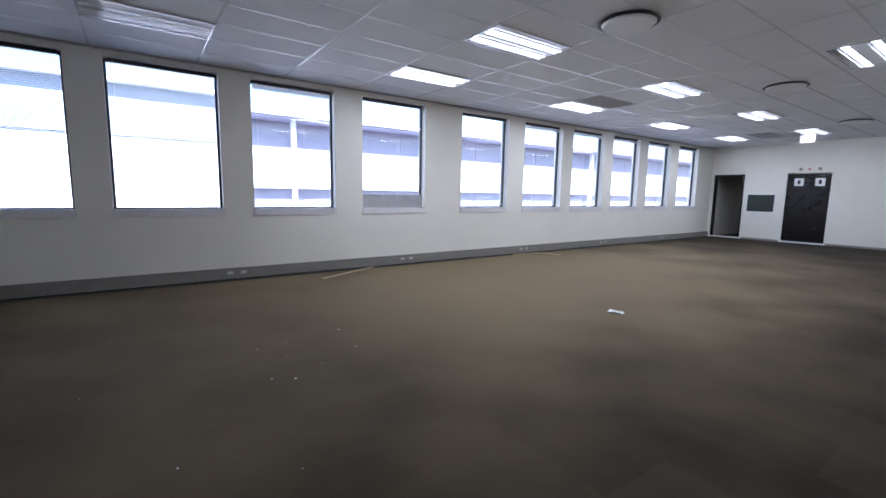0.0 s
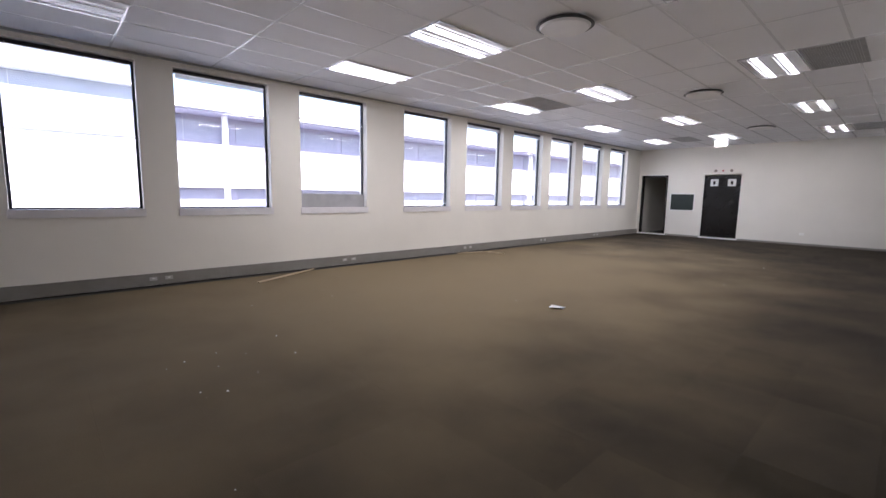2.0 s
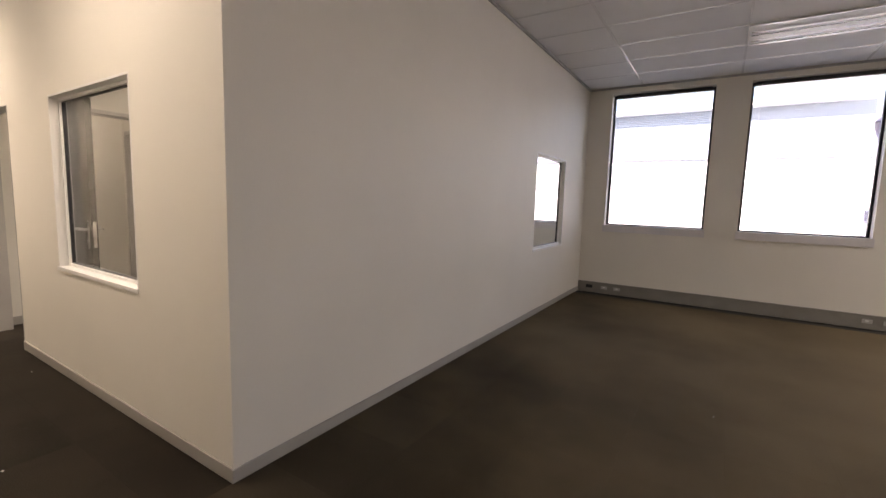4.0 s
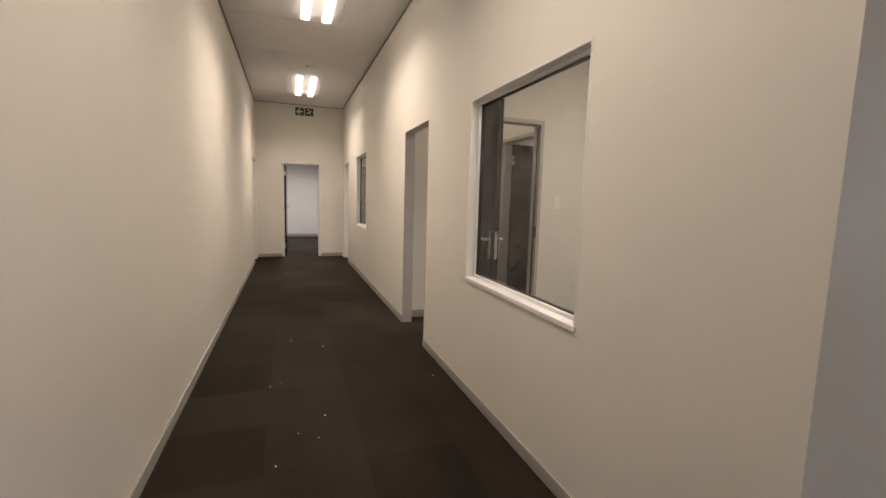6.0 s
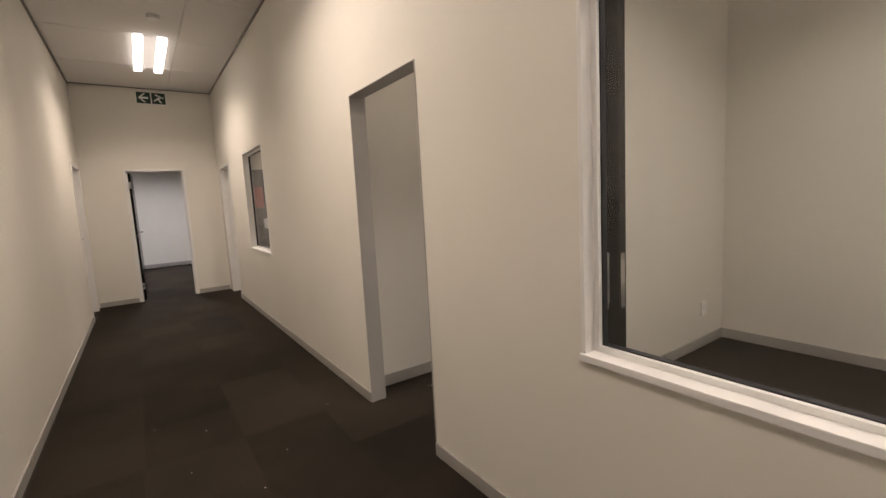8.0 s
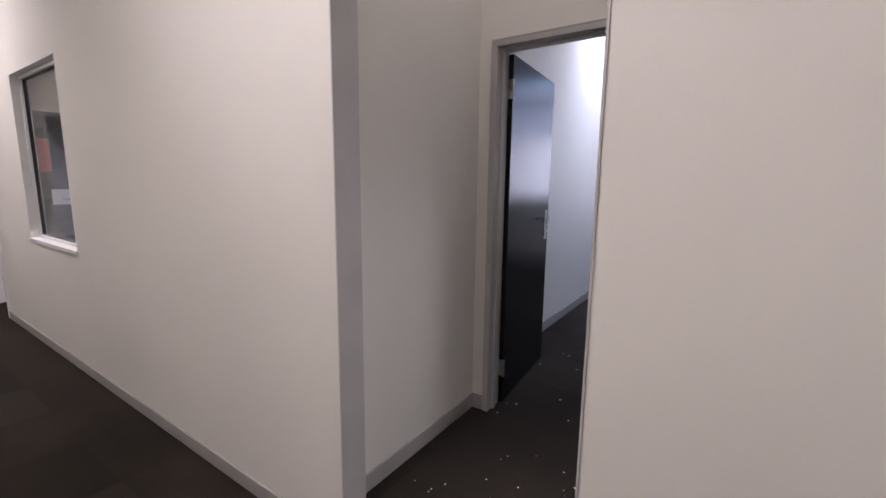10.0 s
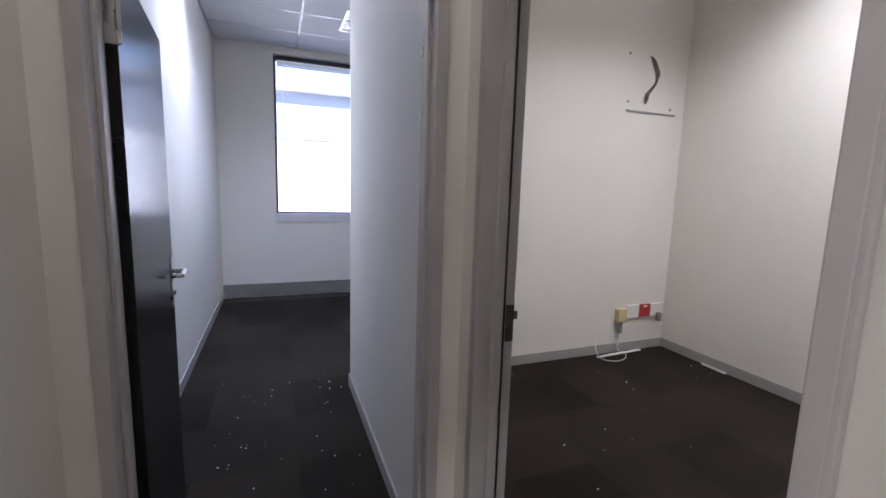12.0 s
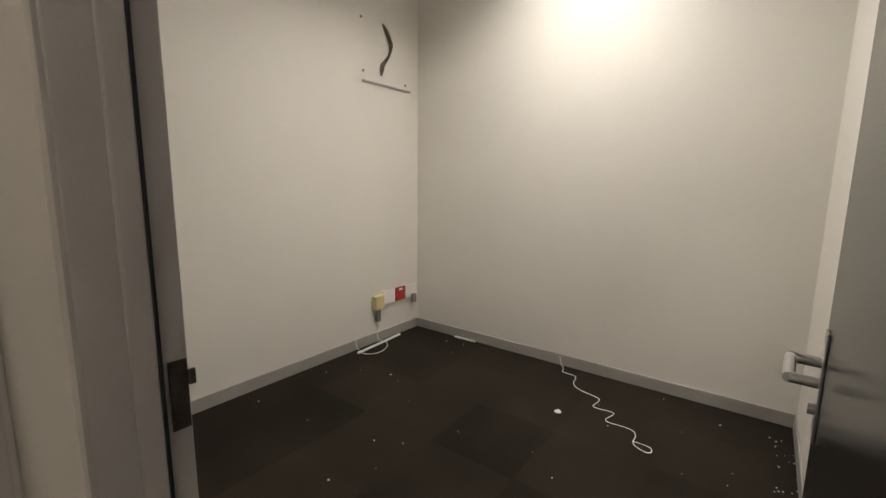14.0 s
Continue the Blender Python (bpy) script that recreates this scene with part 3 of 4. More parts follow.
def diffuser(x, y, z):
    """Round air outlet: dark ring gap round a white dished disc."""
    ob = empty("air_diffuser", x, y, z)
    tagged(ob, "round white air diffuser with dark gap under the ceiling", "air diffuser", "round outlets of the ceiling")
    bm = bmesh.new()
    add_tube(bm, (0, 0, -0.022), (0, 0, -0.0005), 0.30, 40, 0.27)
    finish("ring", bm, BLACK_FRAME, ob)
    bm = bmesh.new()
    add_tube(bm, (0, 0, -0.05), (0, 0, -0.03), 0.245, 40, 0.265)
    add_tube(bm, (0, 0, -0.03), (0, 0, -0.02), 0.05, 12)
    finish("disc", bm, WHITE, ob)


for x, y in ((1.4, -6.55), (1.33, -10.8), (1.45, -15.6)):
    diffuser(x, y, HC - 0.001)


def vent(x, y, z, sx=0.58, sy=1.18):
    """Return-air grille: frame with slanted blades."""
    ob = empty("air_grille", x, y, z)
    tagged(ob, "grey return-air grille set in the ceiling", "grille", "grilles of the ceiling")
    a, b = sx / 2, sy / 2
    boxes("rim", VENT, [((-a, -b, -0.008), (-a + 0.025, b, -.0005)), ((a - 0.025, -b, -0.008), (a, b, -.0005)), ((-a, -b, -0.008), (a, -b + 0.025, -.0005)), ((-a, b - 0.025, -0.008), (a, b, -.0005))], ob)
    bm = bmesh.new()
    n = int((sx - 0.05) / 0.025)
    for k in range(n):
        x0 = -a + 0.027 + k * 0.025
        q = [bm.verts.new(c) for c in ((x0, -b + 0.025, -0.001), (x0 + 0.02, -b + 0.025, -0.007), (x0 + 0.02, b - 0.025, -0.007), (x0, b - 0.025, -0.001))]
        bm.faces.new(q)
    finish("blades", bm, VENT, ob)


for x, y in ((-0.45, -9.75), (-0.45, -16.95), (3.85, -9.75), (3.6, -16.95)):
    vent(x, y, HC - 0.001)


# ---- doors ----
def lever(parent, x, y, z, side, reach):
    """Lever handle on a long back plate with a keyhole; side: the face's direction along y, reach: the lever's direction along x."""
    h = empty("handle", x, y, z)
    h.parent = parent
    boxes("plate", CHROME, [((-0.02, 0 if side > 0 else -0.005, -0.15), (0.02, 0.005 if side > 0 else 0, 0.06))], h, bevel=0.002)
    bm = bmesh.new()
    add_tube(bm, (0, 0, 0), (0, side * 0.052, 0), 0.010, 14)
    add_tube(bm, (0, side * 0.05, 0), (reach * 0.115, side * 0.05, 0), 0.0095, 14)
    add_tube(bm, (reach * 0.112, side * 0.05, 0), (reach * 0.112, side * 0.012, 0), 0.009, 14)
    add_tube(bm, (0, 0, -0.09), (0, side * 0.016, -0.09), 0.011, 14)
    finish("lever", bm, CHROME, h, False)


def door_leaf(name, x, y, rz, width, height, label, group, mat=BLACK, handle=True, hinges=True, flip=1, knob_z=1.075):
    """A flush leaf that hangs on its origin and runs along its own x."""
    ob = empty(name, x, y, 0.008, rz)
    tagged(ob, label, "door", group)
    boxes("leaf", mat, [((0.004, -0.02, 0), (width, 0.02, height))], ob, bevel=0.002)
    if handle:
        lever(ob, width - 0.06, 0.02, knob_z, 1, -1)
        lever(ob, width - 0.06, -0.02, knob_z, -1, -1)
        boxes("lock_face", CHROME, [((width - 0.0005, -0.011, knob_z - 0.14), (width + 0.0015, 0.011, knob_z + 0.06))], ob)
    if hinges:
        for z in (0.22, 1.83):
            bm = bmesh.new()
            add_tube(bm, (-0.004, flip * 0.024, z - 0.05), (-0.004, flip * 0.024, z + 0.05), 0.007, 12)
            add_box(bm, (-0.002, -0.018, z - 0.05), (0.0035, 0.018, z + 0.05))
            for k in (-0.035, 0.035):
                add_box(bm, (-0.022, flip * 0.02, z + k - 0.012), (0.02, flip * 0.023, z + k + 0.012))
            finish("hinge", bm, CHROME, ob)
    return ob


G = "black doors of the offices"
door_leaf("door", 1.305, 3.955, 5, 0.80, 2.01, "glossy black door standing open into the office", G, flip=-1)
door_leaf("door", 0.256, 2.925, -92.5, 0.79, 2.05, "glossy black door standing open beside the glazing", G)
door_leaf("door", END_DOOR[0] + 0.055, YN + 0.13, 88, 0.72, 2.02, "black door standing open at the corridor's end", G)
open_leaf = door_leaf("door", 0.125, EAST_DOOR[1] - 0.055, 0, 0.72, 2.02, "black door standing open with pinned notices", G)
tagged(boxes("notice", RED, [((0.46, 9.171, 1.38), (0.61, 9.174, 1.74))]), "plain red notice pinned on a door", "notice")
tagged(boxes("notice", PAPER, [((0.58, 9.171, 1.02), (0.74, 9.174, 1.19))]), "white paper notice pinned on a door", "notice")
shut = door_leaf("door", XW - 0.1, WEST_DOOR[0] + 0.035, 90, 0.75, 2.02, "white flush door shut in its frame", G, mat=WHITE, hinges=False)
lobby = door_leaf("door", west_x(-17.85) + 0.04, -17.85, 1, 0.90, 2.08, "black door standing open from the side wall", G, hinges=False)
boxes("door_closer", STEEL_PAINT, [((0.10, 0.0205, 1.97), (0.34, 0.06, 2.03)), ((0.02, 0.03, 2.03), (0.26, 0.045, 2.04))], lobby, bevel=0.004)
tagged(boxes("sign", PAPER, [((-1.40, -17.812, 1.05), (-1.23, -17.808, 1.22))]), "small white sign stuck on a black door", "sign")

# the double door with paper signs in the hall's far wall
dd = empty("double_door", 3.165, YS - 0.06, 0.06)
tagged(dd, "shut black double door with two paper signs", "door", G)
boxes("frame", BLACK, [((-0.54, -0.06, 0), (-0.50, 0.045, 2.10)), ((0.50, -0.06, 0), (0.54, 0.045, 2.10)), ((-0.50, -0.06, 2.06), (0.50, 0.045, 2.10))], dd, bevel=0.004)
boxes("leaf", BLACK, [((-0.498, -0.02, 0.005), (-0.004, 0.02, 2.055))], dd, bevel=0.003)
boxes("leaf", BLACK, [((0.0, -0.02, 0.005), (0.498, 0.02, 2.055))], dd, bevel=0.003)
for sx in (-0.28, 0.24):
    boxes("paper_sign", PAPER, [((sx - 0.12, 0.0205, 1.74), (sx + 0.12, 0.023, 1.98))], dd)
    boxes("sign_mark", BLACK, [((sx - 0.035, 0.0235, 1.80), (sx + 0.035, 0.025, 1.92))], dd)
for k, sx in enumerate((-0.25, 0.0, 0.22)):
    bm = bmesh.new()
    add_tube(bm, (3.165 + sx, YS + 0.0005, 2.32), (3.165 + sx, YS + 0.012, 2.32), 0.05 if k != 1 else 0.03, 20)
    tagged(finish("round_sign", bm, BRACKET if k != 1 else RED), "small round sign on the wall above a door", "sign", "round signs")
tagged(boxes("trim_threshold", WHITE, [((2.58, YS + 0.0005, 0.0), (3.75, YS + 0.03, 0.045)), ((4.86, YS + 0.0005, 0.0), (5.88, YS + 0.03, 0.045))], bevel=0.004), "white raised threshold under the far doors", "threshold", kind="structure")
# the open doorway beside it
od = boxes("trim_black_doorway", BLACK, [((4.901, YS - 0.14, 0.04), (4.95, YS + 0.02, 2.2)), ((5.79, YS - 0.14, 0.04), (5.839, YS + 0.02, 2.2)), ((4.95, YS - 0.14, 2.14), (5.79, YS + 0.02, 2.199))], bevel=0.004)
tagged(od, "black door frame of an open dark doorway", "door frame", kind="structure")
back = door_leaf("door", 4.955, YS - 0.16, -68, 0.82, 2.1, "black door standing open in a dark doorway", G, hinges=False)
# dark green board with white edging
bd = empty("wall_board", 4.37, YS + 0.001, 1.235)
tagged(bd, "dark green board in a white edge on the wall", "board")
boxes("surface", BOARD, [((-0.38, 0.001, -0.28), (0.38, 0.012, 0.28))], bd)
boxes("edging", WHITE, [((-0.41, 0.001, -0.31), (-0.38, 0.018, 0.31)), ((0.38, 0.001, -0.31), (0.41, 0.018, 0.31)), ((-0.38, 0.001, 0.28), (0.38, 0.018, 0.31)), ((-0.38, 0.001, -0.31), (0.38, 0.018, -0.28))], bd)
tagged(boxes("call_point", BRACKET, [((-1.08, YS + 0.0005, 1.30), (-0.94, YS + 0.05, 1.48))], bevel=0.01), "small brown alarm box on the far wall", "alarm box")
tagged(boxes("wall_socket", PLASTIC, [((0.85, YS + 0.0005, 0.30), (0.97, YS + 0.012, 0.38))], bevel=0.003), "white plastic wall socket", "socket", "wall sockets")


# ---- signs ----
def arrow_sign(name, x, y, z, w, h):
    """Emergency sign in two fields: an arrow to the side, and a figure-less exit door mark."""
    ob = empty(name, x, y, z)
    tagged(ob, "green and white exit sign with arrow above a door", "exit sign")
    boxes("plate", PAPER, [((-w / 2, -0.012, -h / 2), (w / 2, -0.0005, h / 2))], ob, bevel=0.002)
    g = 0.016
    boxes("field", GREEN, [((-w / 2 + g, -0.0145, -h / 2 + g), (-g / 2, -0.0122, h / 2 - g)), ((g / 2, -0.0145, -h / 2 + g), (w / 2 - g, -0.0122, h / 2 - g))], ob)
    bm = bmesh.new()
    cx, s = -w / 4, h * 0.33
    def poly(pts):
        bm.faces.new([bm.verts.new((a, -0.016, b)) for a, b in pts])
    poly(((cx - s, 0), (cx + s * .1, s), (cx + s * .5, s), (cx - s * .35, 0.012), (cx - s * .35, -0.012), (cx + s * .5, -s), (cx + s * .1, -s)))
    poly(((cx - s * .5, 0.016), (cx - s * .5, -0.016), (cx + s, -0.016), (cx + s, 0.016)))
    finish("arrow", bm, PAPER, ob)
    bm = bmesh.new()
    cx = w / 4
    poly(((cx - s * .9, s * .75), (cx - s * .5, s), (cx + s * .5, s * .35), (cx + s, s * .3), (cx + s, s * .1), (cx + s * .4, s * .1), (cx, s * .45)))
    poly(((cx - s * .1, s * .3), (cx + s * .25, s * .1), (cx + s * .1, -s * .3), (cx + s * .6, -s), (cx + s * .3, -s), (cx - s * .25, -s * .25), (cx - s, -s * .8), (cx - s, -s * .5)))
    finish("mark", bm, PAPER, ob)


arrow_sign("exit_sign", -0.825, YN - 0.001, 3.165, 0.41, 0.20)
hs = empty("hanging_sign", 2.72, -17.2, HC)
tagged(hs, "small white sign box hung from the ceiling", "exit sign")
boxes("box", PAPER, [((-0.16, -0.03, -0.26), (0.16, 0.03, -0.06))], hs, bevel=0.005)
for sx in (-0.1, 0.09):
    boxes("stem", CHROME, [((sx, -0.005, -0.06), (sx + 0.01, 0.005, -.001))], hs)
for sx in (-1.80, -1.58):
    tagged(boxes("round_sign", PAPER, [((sx - 0.07, YS - 1.0495, 2.20), (sx + 0.07, YS - 1.04, 2.34))], bevel=0.004), "small dim sign above the lobby door", "sign", "lobby signs")


# ---- sockets and switches ----
def socket(x, y, z, axis, side, w=0.085, h=0.12, label="white plastic wall socket", mat=PLASTIC):
    ob = empty("wall_socket", x, y, z)
    tagged(ob, label, "socket", "wall sockets")
    def B(d0, d1, p0, p1, q0, q1):
        lo, hi = min(d0 * side, d1 * side), max(d0 * side, d1 * side)
        return ((lo, p0, q0), (hi, p1, q1)) if axis == 'x' else ((p0, lo, q0), (p1, hi, q1))
    boxes("plate", mat, [B(0.0005, 0.01, -w / 2, w / 2, -h / 2, h / 2)], ob, bevel=0.003)
    boxes("rocker", WHITE, [B(0.0105, 0.015, -w * 0.18, w * 0.18, -h * 0.05, h * 0.28)], ob, bevel=0.002)
    return ob


for y in (-0.42, -3.45, -6.5, -9.75, -12.9, -16.0):
    for dy in (0.0, -0.19):
        socket(XE - 0.062, y + dy, 0.095, 'x', -1, 0.095, 0.05, "small pale grey socket on the cable trunking", STEEL_PAINT)
tagged(boxes("socket_hole", BLACK_FRAME, [((XE - 0.0585, -0.24, 0.07), (XE - 0.0555, -0.14, 0.12))]), "dark empty socket cut-out in the trunking", "socket")
sw = socket(1.25, 2.935, 1.355, 'y', -1, 0.07, 0.115, "white plastic light switch")
sw["category"] = "switch"
socket(2.64, 2.935, 0.33, 'y', -1, 0.085, 0.12)

boxes("seal", BLACK_FRAME, [((1.0245, 2.972, 0.0), (1.0395, 2.976, 2.05))], bpy.data.objects["trim_door_room"])
for z in (1.66, 1.86):
    tagged(boxes("tape_scrap", PAPER, [((1.285, 3.1505, z), (1.303, 3.154, z + 0.028))]), "small white tape scrap on a door frame", "tape", "tape scraps")
# grey panel on one sill
pn = boxes("grey_panel", VENT, [((XE + 0.06, -7.02, SILL + 0.0125), (XE + 0.075, -5.74, SILL + 0.26))], bevel=0.004)
tagged(pn, "grey panel standing upright on a window sill", "panel")
# strike plate of the small room's door
tagged(boxes("strike_plate", WORN_STEEL, [((1.036, 2.936, 1.02), (1.0395, 2.962, 1.13)), ((1.0325, 2.926, 1.088), (1.0385, 2.936, 1.112)), ((1.034, 2.941, 1.03), (1.0365, 2.953, 1.07))], bevel=0.001), "dark metal strike plate on the door frame", "strike plate")

# outlets in the corner of the small room
ox = 2.995
tagged(boxes("wall_socket", CREAM, [((ox - 0.055, 0.59, 0.30), (ox - .0005, 0.69, 0.42))], bevel=0.006), "yellowed plastic socket box near the corner", "socket", "outlets in the corner")
for y0, y1, mt, lb in ((0.42, 0.575, PLASTIC, "white plastic socket near the corner"), (0.285, 0.415, RED, "red plastic power socket near the corner"), (0.125, 0.28, PLASTIC, "white plastic socket near the corner")):
    o = empty("wall_socket", ox, (y0 + y1) / 2, 0.378)
    tagged(o, lb, "socket", "outlets in the corner")
    boxes("plate", mt, [((-0.022, -(y1 - y0) / 2, -0.06), (-.0005, (y1 - y0) / 2, 0.062))], o, bevel=0.003)
    boxes("rocker", PLASTIC, [((-0.027, -0.022, 0.036), (-0.0225, 0.022, 0.052))], o, bevel=0.001)
tagged(boxes("plug_adaptor", BRACKET, [((ox - 0.06, 0.17, 0.27), (ox - 0.0225, 0.21, 0.35))], bevel=0.006), "grey plug hanging from a socket", "plug")
tagged(boxes("plug", TRUNK, [((ox - 0.045, 0.625, 0.19), (ox - 0.012, 0.665, 0.2995))], bevel=0.006), "grey plug under a yellowed socket box", "plug")
tagged(wire("loose_cable", PLASTIC, [(ox - 0.03, 0.645, 0.19), (ox - 0.03, 0.64, 0.12), (ox - 0.06, 0.70, 0.05), (ox - 0.10, 0.60, 0.006), (ox - 0.20, 0.72, 0.006), (ox - 0.21, 0.86, 0.006), (ox - 0.1, 0.93, 0.006), (ox - 0.02, 0.91, 0.10), (ox - 0.015, 0.87, 0.16)], 0.003),
       "thin white cable hanging from a socket box", "cable")
bm = bmesh.new()
add_box(bm, (-0.012, -0.27, 0), (0.012, 0.27, 0.012), 0.003)
st = finish("plastic_strip", bm, PAPER)
st.matrix_world = pose(2.93, 0.66, 0.001, 0, 0, 4)
tagged(st, "short white plastic trunking strip lying on carpet", "strip")
# the run of white flex on the carpet
flex = [(1.53, 0.108, 0.075), (1.52, 0.115, 0.03), (1.49, 0.14, 0.006)]
for i in range(40):
    f = i / 39
    wob = 0.05 * math.sin(f * 24 + 1.3 * math.sin(f * 9)) * (0.6 + 0.6 * f)
    flex.append((1.47 - 0.63 * f + wob * 0.72, 0.17 + 0.63 * f + wob * 0.6, 0.006))
flex += [(0.82, 0.86, 0.006), (0.73, 0.90, 0.006), (0.71, 0.86, 0.006), (0.74, 0.82, 0.006), (0.82, 0.83, 0.006)]
tagged(wire("flex", PLASTIC, flex, 0.0025), "wavy white flex lying on the dark carpet", "cable")
tagged(boxes("plastic_strip", PAPER, [((2.30, 0.11, 0.0), (2.52, 0.125, 0.012))]), "broken white strip by the skirting", "strip")

# scar on the plaster with a shelf of old filler
bm = bmesh.new()
n = 14
prev = None
for i in range(n + 1):
    f = i / n
    yy = 0.53 - 0.085 * math.sin(min(f / 0.8, 1) * math.pi) + 0.06 * max(0, f - 0.5)
    zz = 2.64 - 0.40 * f
    wd = 0.016 + 0.010 * math.sin(f * 9) + 0.012 * (1 - abs(2 * f - 0.6))
    cur = [bm.verts.new((ox - 0.006 - 0.004 * math.sin(i * 1.7), yy - wd, zz)), bm.verts.new((ox - 0.008, yy + wd, zz + 0.01))]
    if prev:
        bm.faces.new((prev[0], prev[1], cur[1], cur[0]))
    prev = cur
bmesh.ops.solidify(bm, geom=bm.faces[:], thickness=0.004)
scar = finish("plaster_scar", bm, BRACKET)
tagged(scar, "dark torn scar in the wall plaster", "stain")
tagged(boxes("wall_ledge", SKIRT, [((ox - 0.012, 0.20, 2.165), (ox - .0005, 0.76, 2.182))], bevel=0.004), "thin grey strip remaining on the wall", "strip")
for y, z in ((0.765, 2.64), (0.75, 2.25), (0.26, 2.22)):
    bm = bmesh.new()
    add_tube(bm, (ox - 0.006, y, z), (ox - .0005, y, z), 0.010, 10)
    tagged(finish("wall_plug", bm, BRACKET), "dark screw hole plug in the wall", "screw hole", "screw holes")


# ---- loose things on the floors ----
def batten(x0, y0, x1, y1):
    a, b = Vector((x0, y0, 0)), Vector((x1, y1, 0))
    L = (b - a).length
    ob = boxes("batten", TIMBER, [((-L / 2, -0.018, 0), (L / 2, 0.018, 0.02))], bevel=0.003)
    ob.matrix_world = pose((x0 + x1) / 2, (y0 + y1) / 2, 0.001, 0, 0, math.degrees(math.atan2(y1 - y0, x1 - x0)))
    tagged(ob, "thin pale wooden batten lying on the carpet", "batten", "battens on the floor")


batten(5.18, -4.64, 5.77, -5.81)
batten(5.72, -9.33, 5.60, -10.08)
batten(5.56, -10.14, 5.05, -10.2)
bm = bmesh.new()
q = [bm.verts.new(c) for c in ((-0.09, -0.06, 0.0), (0.08, -0.07, 0.012), (0.10, 0.06, 0.004), (0.0, 0.075, 0.018), (-0.08, 0.05, 0.002))]
bm.faces.new(q)
bmesh.ops.solidify(bm, geom=bm.faces[:], thickness=0.002)
pp = finish("scrap_paper", bm, PAPER)
pp.matrix_world = pose(1.53, -6.90, 0.004, 0, 0, 25)
tagged(pp, "crumpled white scrap of paper on the carpet", "paper")
bm = bmesh.new()
bmesh.ops.create_icosphere(bm, subdivisions=1, radius=0.022)
for v in bm.verts:
    v.co = Vector((v.co.x * random.uniform(0.7, 1.3), v.co.y * random.uniform(0.7, 1.3), 0.008 + v.co.z * 0.35))
cr = finish("scrap_paper", bm, PAPER)
cr.matrix_world = pose(1.265, 0.79, 0.001)
tagged(cr, "small white scrap on the dark carpet", "paper")


def crumbs(name, n, x0, x1, y0, y1, size, seed):
    """Loose crumbs of plaster and paper, too small to count."""
    rnd = random.Random(seed)
    bm = bmesh.new()
    for _ in range(n):
        x, y, s = rnd.uniform(x0, x1), rnd.uniform(y0, y1), size * rnd.uniform(0.3, 1.0) ** 2
        r = [rnd.uniform(0.5, 1.4) * s for _ in range(5)]
        a0 = rnd.uniform(0, 6.3)
        base = [bm.verts.new((x + r[i] * math.cos(a0 + i * 1.2566), y + r[i] * math.sin(a0 + i * 1.2566), 0.001)) for i in range(5)]
        top = bm.verts.new((x, y, 0.001 + s * 0.6))
        for i in range(5):
            bm.faces.new((base[i], base[(i + 1) % 5], top))
    tagged(finish(name, bm, PAPER), "tiny white crumbs scattered over the carpet", "debris", kind="stuff")


crumbs("crumbs_hall", 14, 1.7, 2.7, -3.9, -2.9, 0.011, 1)
crumbs("crumbs_hall_wide", 45, -1.5, 5.6, -13, -1.0, 0.008, 2)
crumbs("crumbs_corridor", 30, -1.6, -0.1, 0.3, 4.5, 0.007, 3)
crumbs("crumbs_passage", 130, 0.3, 3.4, 3.15, 4.0, 0.006, 4)
crumbs("crumbs_room", 60, 0.2, 2.9, 0.15, 2.7, 0.008, 5)
crumbs("crumbs_edge", 55, 0.11, 0.20, 0.3, 1.4, 0.006, 6)

# ---- outside: ground and the long building opposite ----
# ground lies out of view, made pale to throw sunlight up at the ceilings
tagged(boxes("ground", BOUNCE_GROUND, [((XE + 0.3, -900, -4.6), (1500, 900, -4.5))]), "unseen pale ground that bounces daylight up to the ceilings", "ground", kind="structure")
FX = 21.0
fb = empty("building_opposite", FX, -6, -4.5)
tagged(fb, "long pale office building with grey bands and flat roof", "building")


STEP = -6.4    # where the taller northern block begins


def band(name, mat, x0, x1, z0, z1, y0=-60, y1=STEP + 6):
    return boxes(name, mat, [((x0, y0, z0 + 4.5), (x1, y1, z1 + 4.5))], fb)


band("wall", FACADE_G, 0.6, 12, -4.5, 4.85)
band("roof", FACADE_W, -0.9, 12.3, 4.9, 5.2)
band("soffit", FACADE_G, -0.7, 0.7, 4.8, 4.9)
band("spandrel", FACADE_W, 0.0, 0.6, 1.5, 3.33)
band("spandrel", FACADE_W, 0.0, 0.6, -2.2, 0.25)
band("lintel", FACADE_G, 0.1, 0.6, 3.33, 3.5)
for k in range(3):
    y = -50.93 + k * 24
    boxes("column", FACADE_W, [((-0.2, y - 0.1, 0.0), (0.05, y + 0.1, 9.3))], fb)
for lo, hi in ((3.65, 4.6), (0.35, 1.4)):
    for k in range(20):
        y = -58.4 + k * 2.9
        boxes("window", FACADE_D, [((0.55, y, lo + 4.5), (0.62, y + 2.6, hi + 4.5))], fb)
north = (STEP + 6, 40)
band("wall", FACADE_W, 0.2, 12, -4.5, 3.6, *north)
band("wall", FACADE_P, 0.35, 12, 3.6, 5.6, *north)
band("lintel", FACADE_G, 0.1, 0.35, 3.52, 3.62, *north)
band("roof", FACADE_W, -0.2, 12.3, 5.6, 5.75, *north)
for k in range(9):
    boxes("joint", FACADE_P, [((0.19, north[0] + 1.4 + k * 4.4, 6.6), (0.205, north[0] + 4.2 + k * 4.4, 6.68))], fb)

# ---- carpet tiles ----
S = 0.5
gap = 0.0001


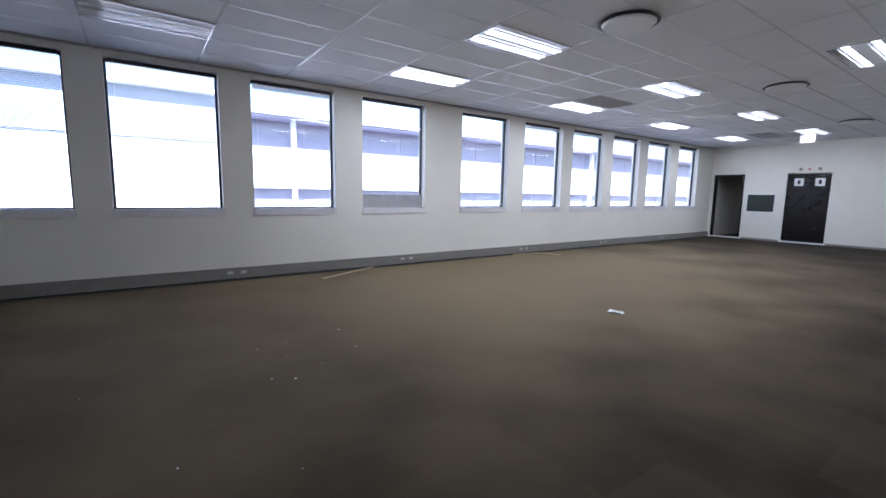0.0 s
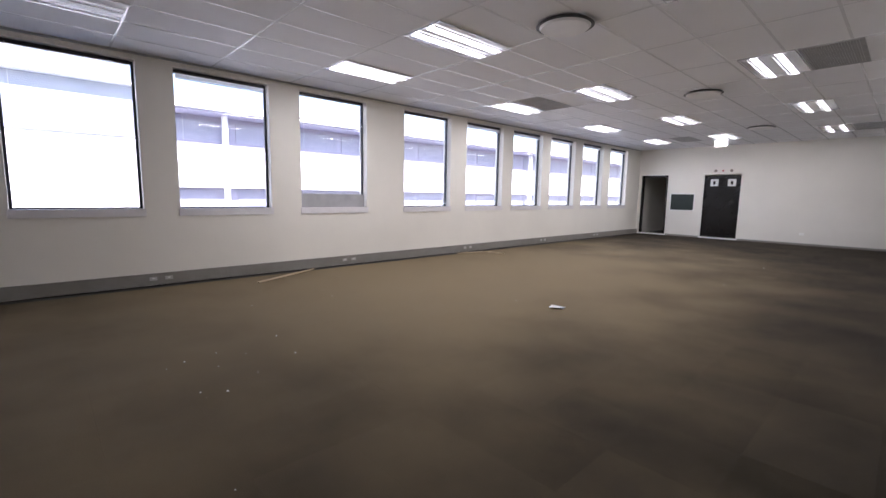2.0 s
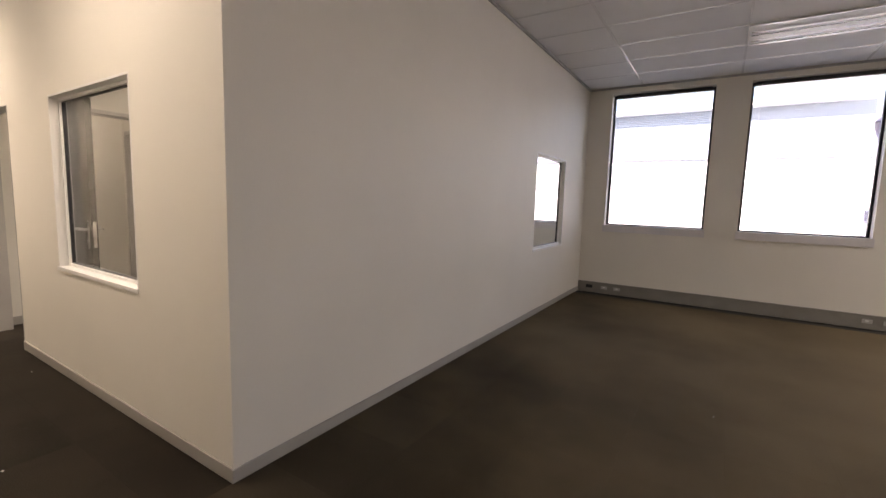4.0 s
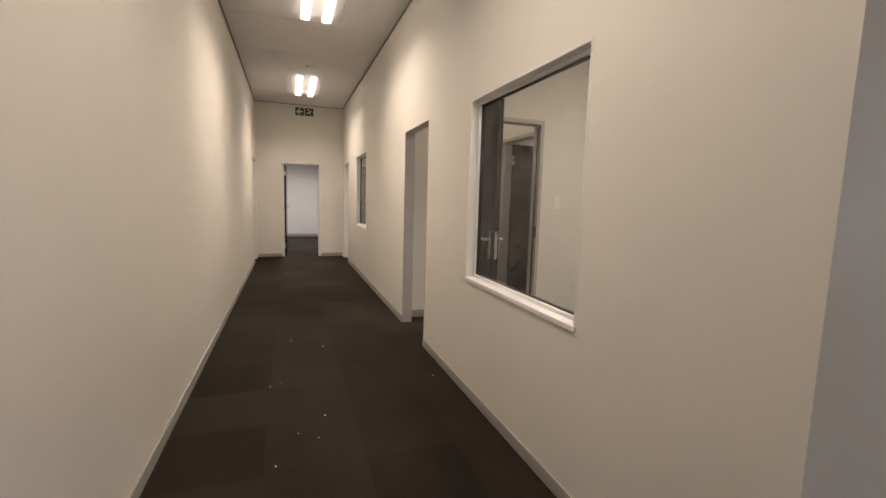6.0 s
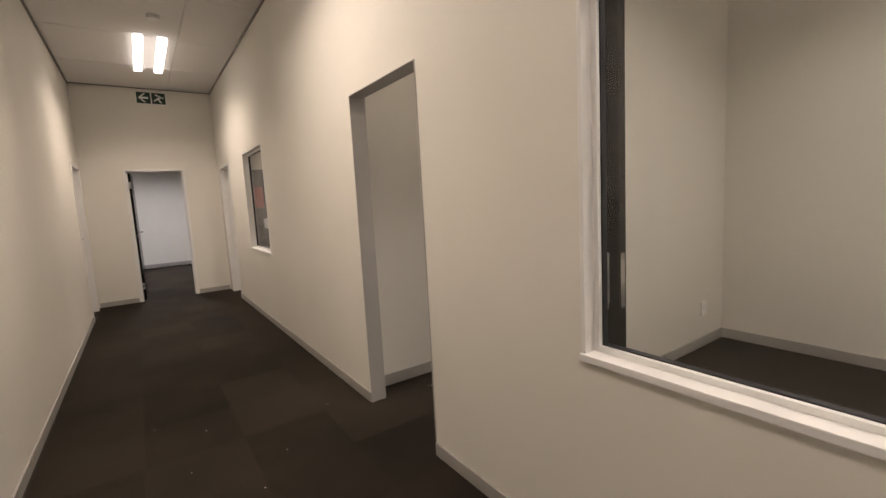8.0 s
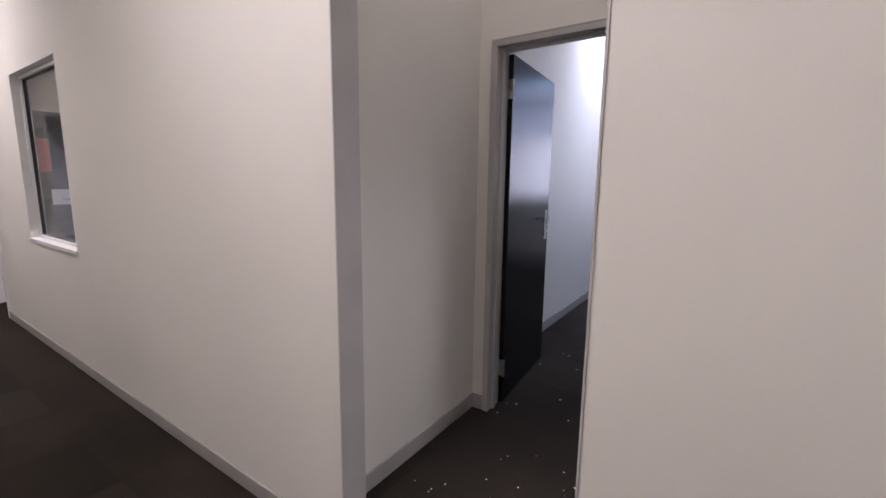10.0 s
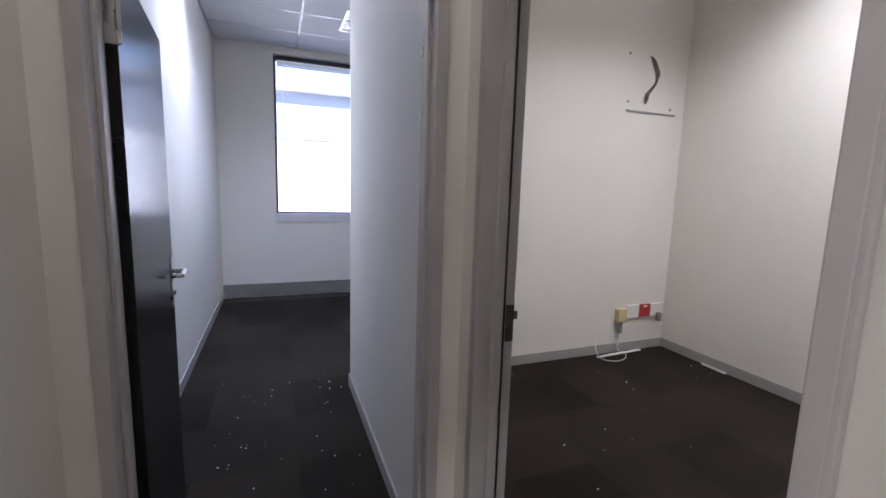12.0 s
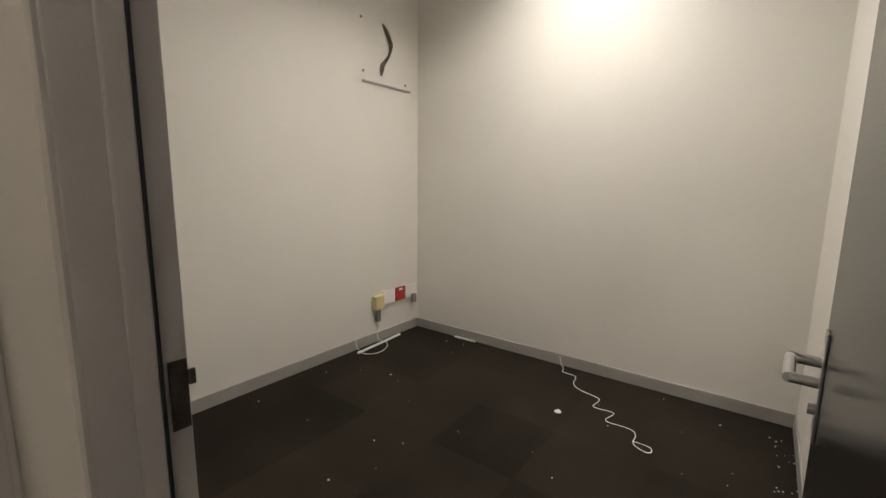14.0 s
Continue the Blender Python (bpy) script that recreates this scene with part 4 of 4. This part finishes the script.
def tile_mesh(bm, x0, y0, x1, y1):
    """One carpet tile with softly rounded top edges."""
    e = 0.0008
    lo = [(x0, y0, -0.01), (x1, y0, -0.01), (x1, y1, -0.01), (x0, y1, -0.01)]
    mid = [(a, b, -0.0006) for a, b, _ in lo]
    top = [(x0 + e, y0 + e, 0), (x1 - e, y0 + e, 0), (x1 - e, y1 - e, 0), (x0 + e, y1 - e, 0)]
    rings = [[bm.verts.new(c) for c in r] for r in (lo, mid, top)]
    for r, s in ((0, 1), (1, 2)):
        for i in range(4):
            bm.faces.new((rings[r][i], rings[r][(i + 1) % 4], rings[s][(i + 1) % 4], rings[s][i]))
    bm.faces.new(rings[2])
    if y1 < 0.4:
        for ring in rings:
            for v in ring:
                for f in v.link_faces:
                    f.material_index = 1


bm = bmesh.new()
tile_mesh(bm, gap, gap, S - gap, S - gap)
whole = finish("carpet_tile", bm, CARPET)
whole_data = whole.data
bpy.data.objects.remove(whole)
# hall tiles use the carpet copy with the painted-in daylight
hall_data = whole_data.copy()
hall_data.materials[0] = CARPET_HALL_LIT
floor_ob = bpy.data.objects["floor"]
rest = bmesh.new()
cells = []
for i in range(-10, 16):
    for j in range(-46, 30):
        x, y = XW + 0.02 + i * S, j * S
        if x + S > XE + 0.02 or y < -22.2 or y + S > 14.7 or x < -5:
            continue
        if x < XW - 0.1 and y < 9.0 and not (x > XW - 0.6 and y < SPLAY_Y):
            continue
        near = (-1.9 < x < 0.2 and -2.6 < y < 9.6) or (-0.1 < x < 3.1 and 0.0 <= y < 4.2) or (-0.6 < x < 3.2 and -5.6 < y < -0.4)
        cells.append((x, y, near))
count = 0
for x, y, near in cells:
    if near and count < 300:
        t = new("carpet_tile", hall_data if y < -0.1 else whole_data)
        t.location = (x, y, 0)
        t.parent = floor_ob
        count += 1
    else:
        tile_mesh(rest, x + gap, y + gap, x + S - gap, y + S - gap)
rest_ob = finish("carpet_rest", rest, [CARPET, CARPET_HALL_LIT], floor_ob)
tagged(rest_ob, "dark brown-grey carpet tiles laid edge to edge", kind="stuff")
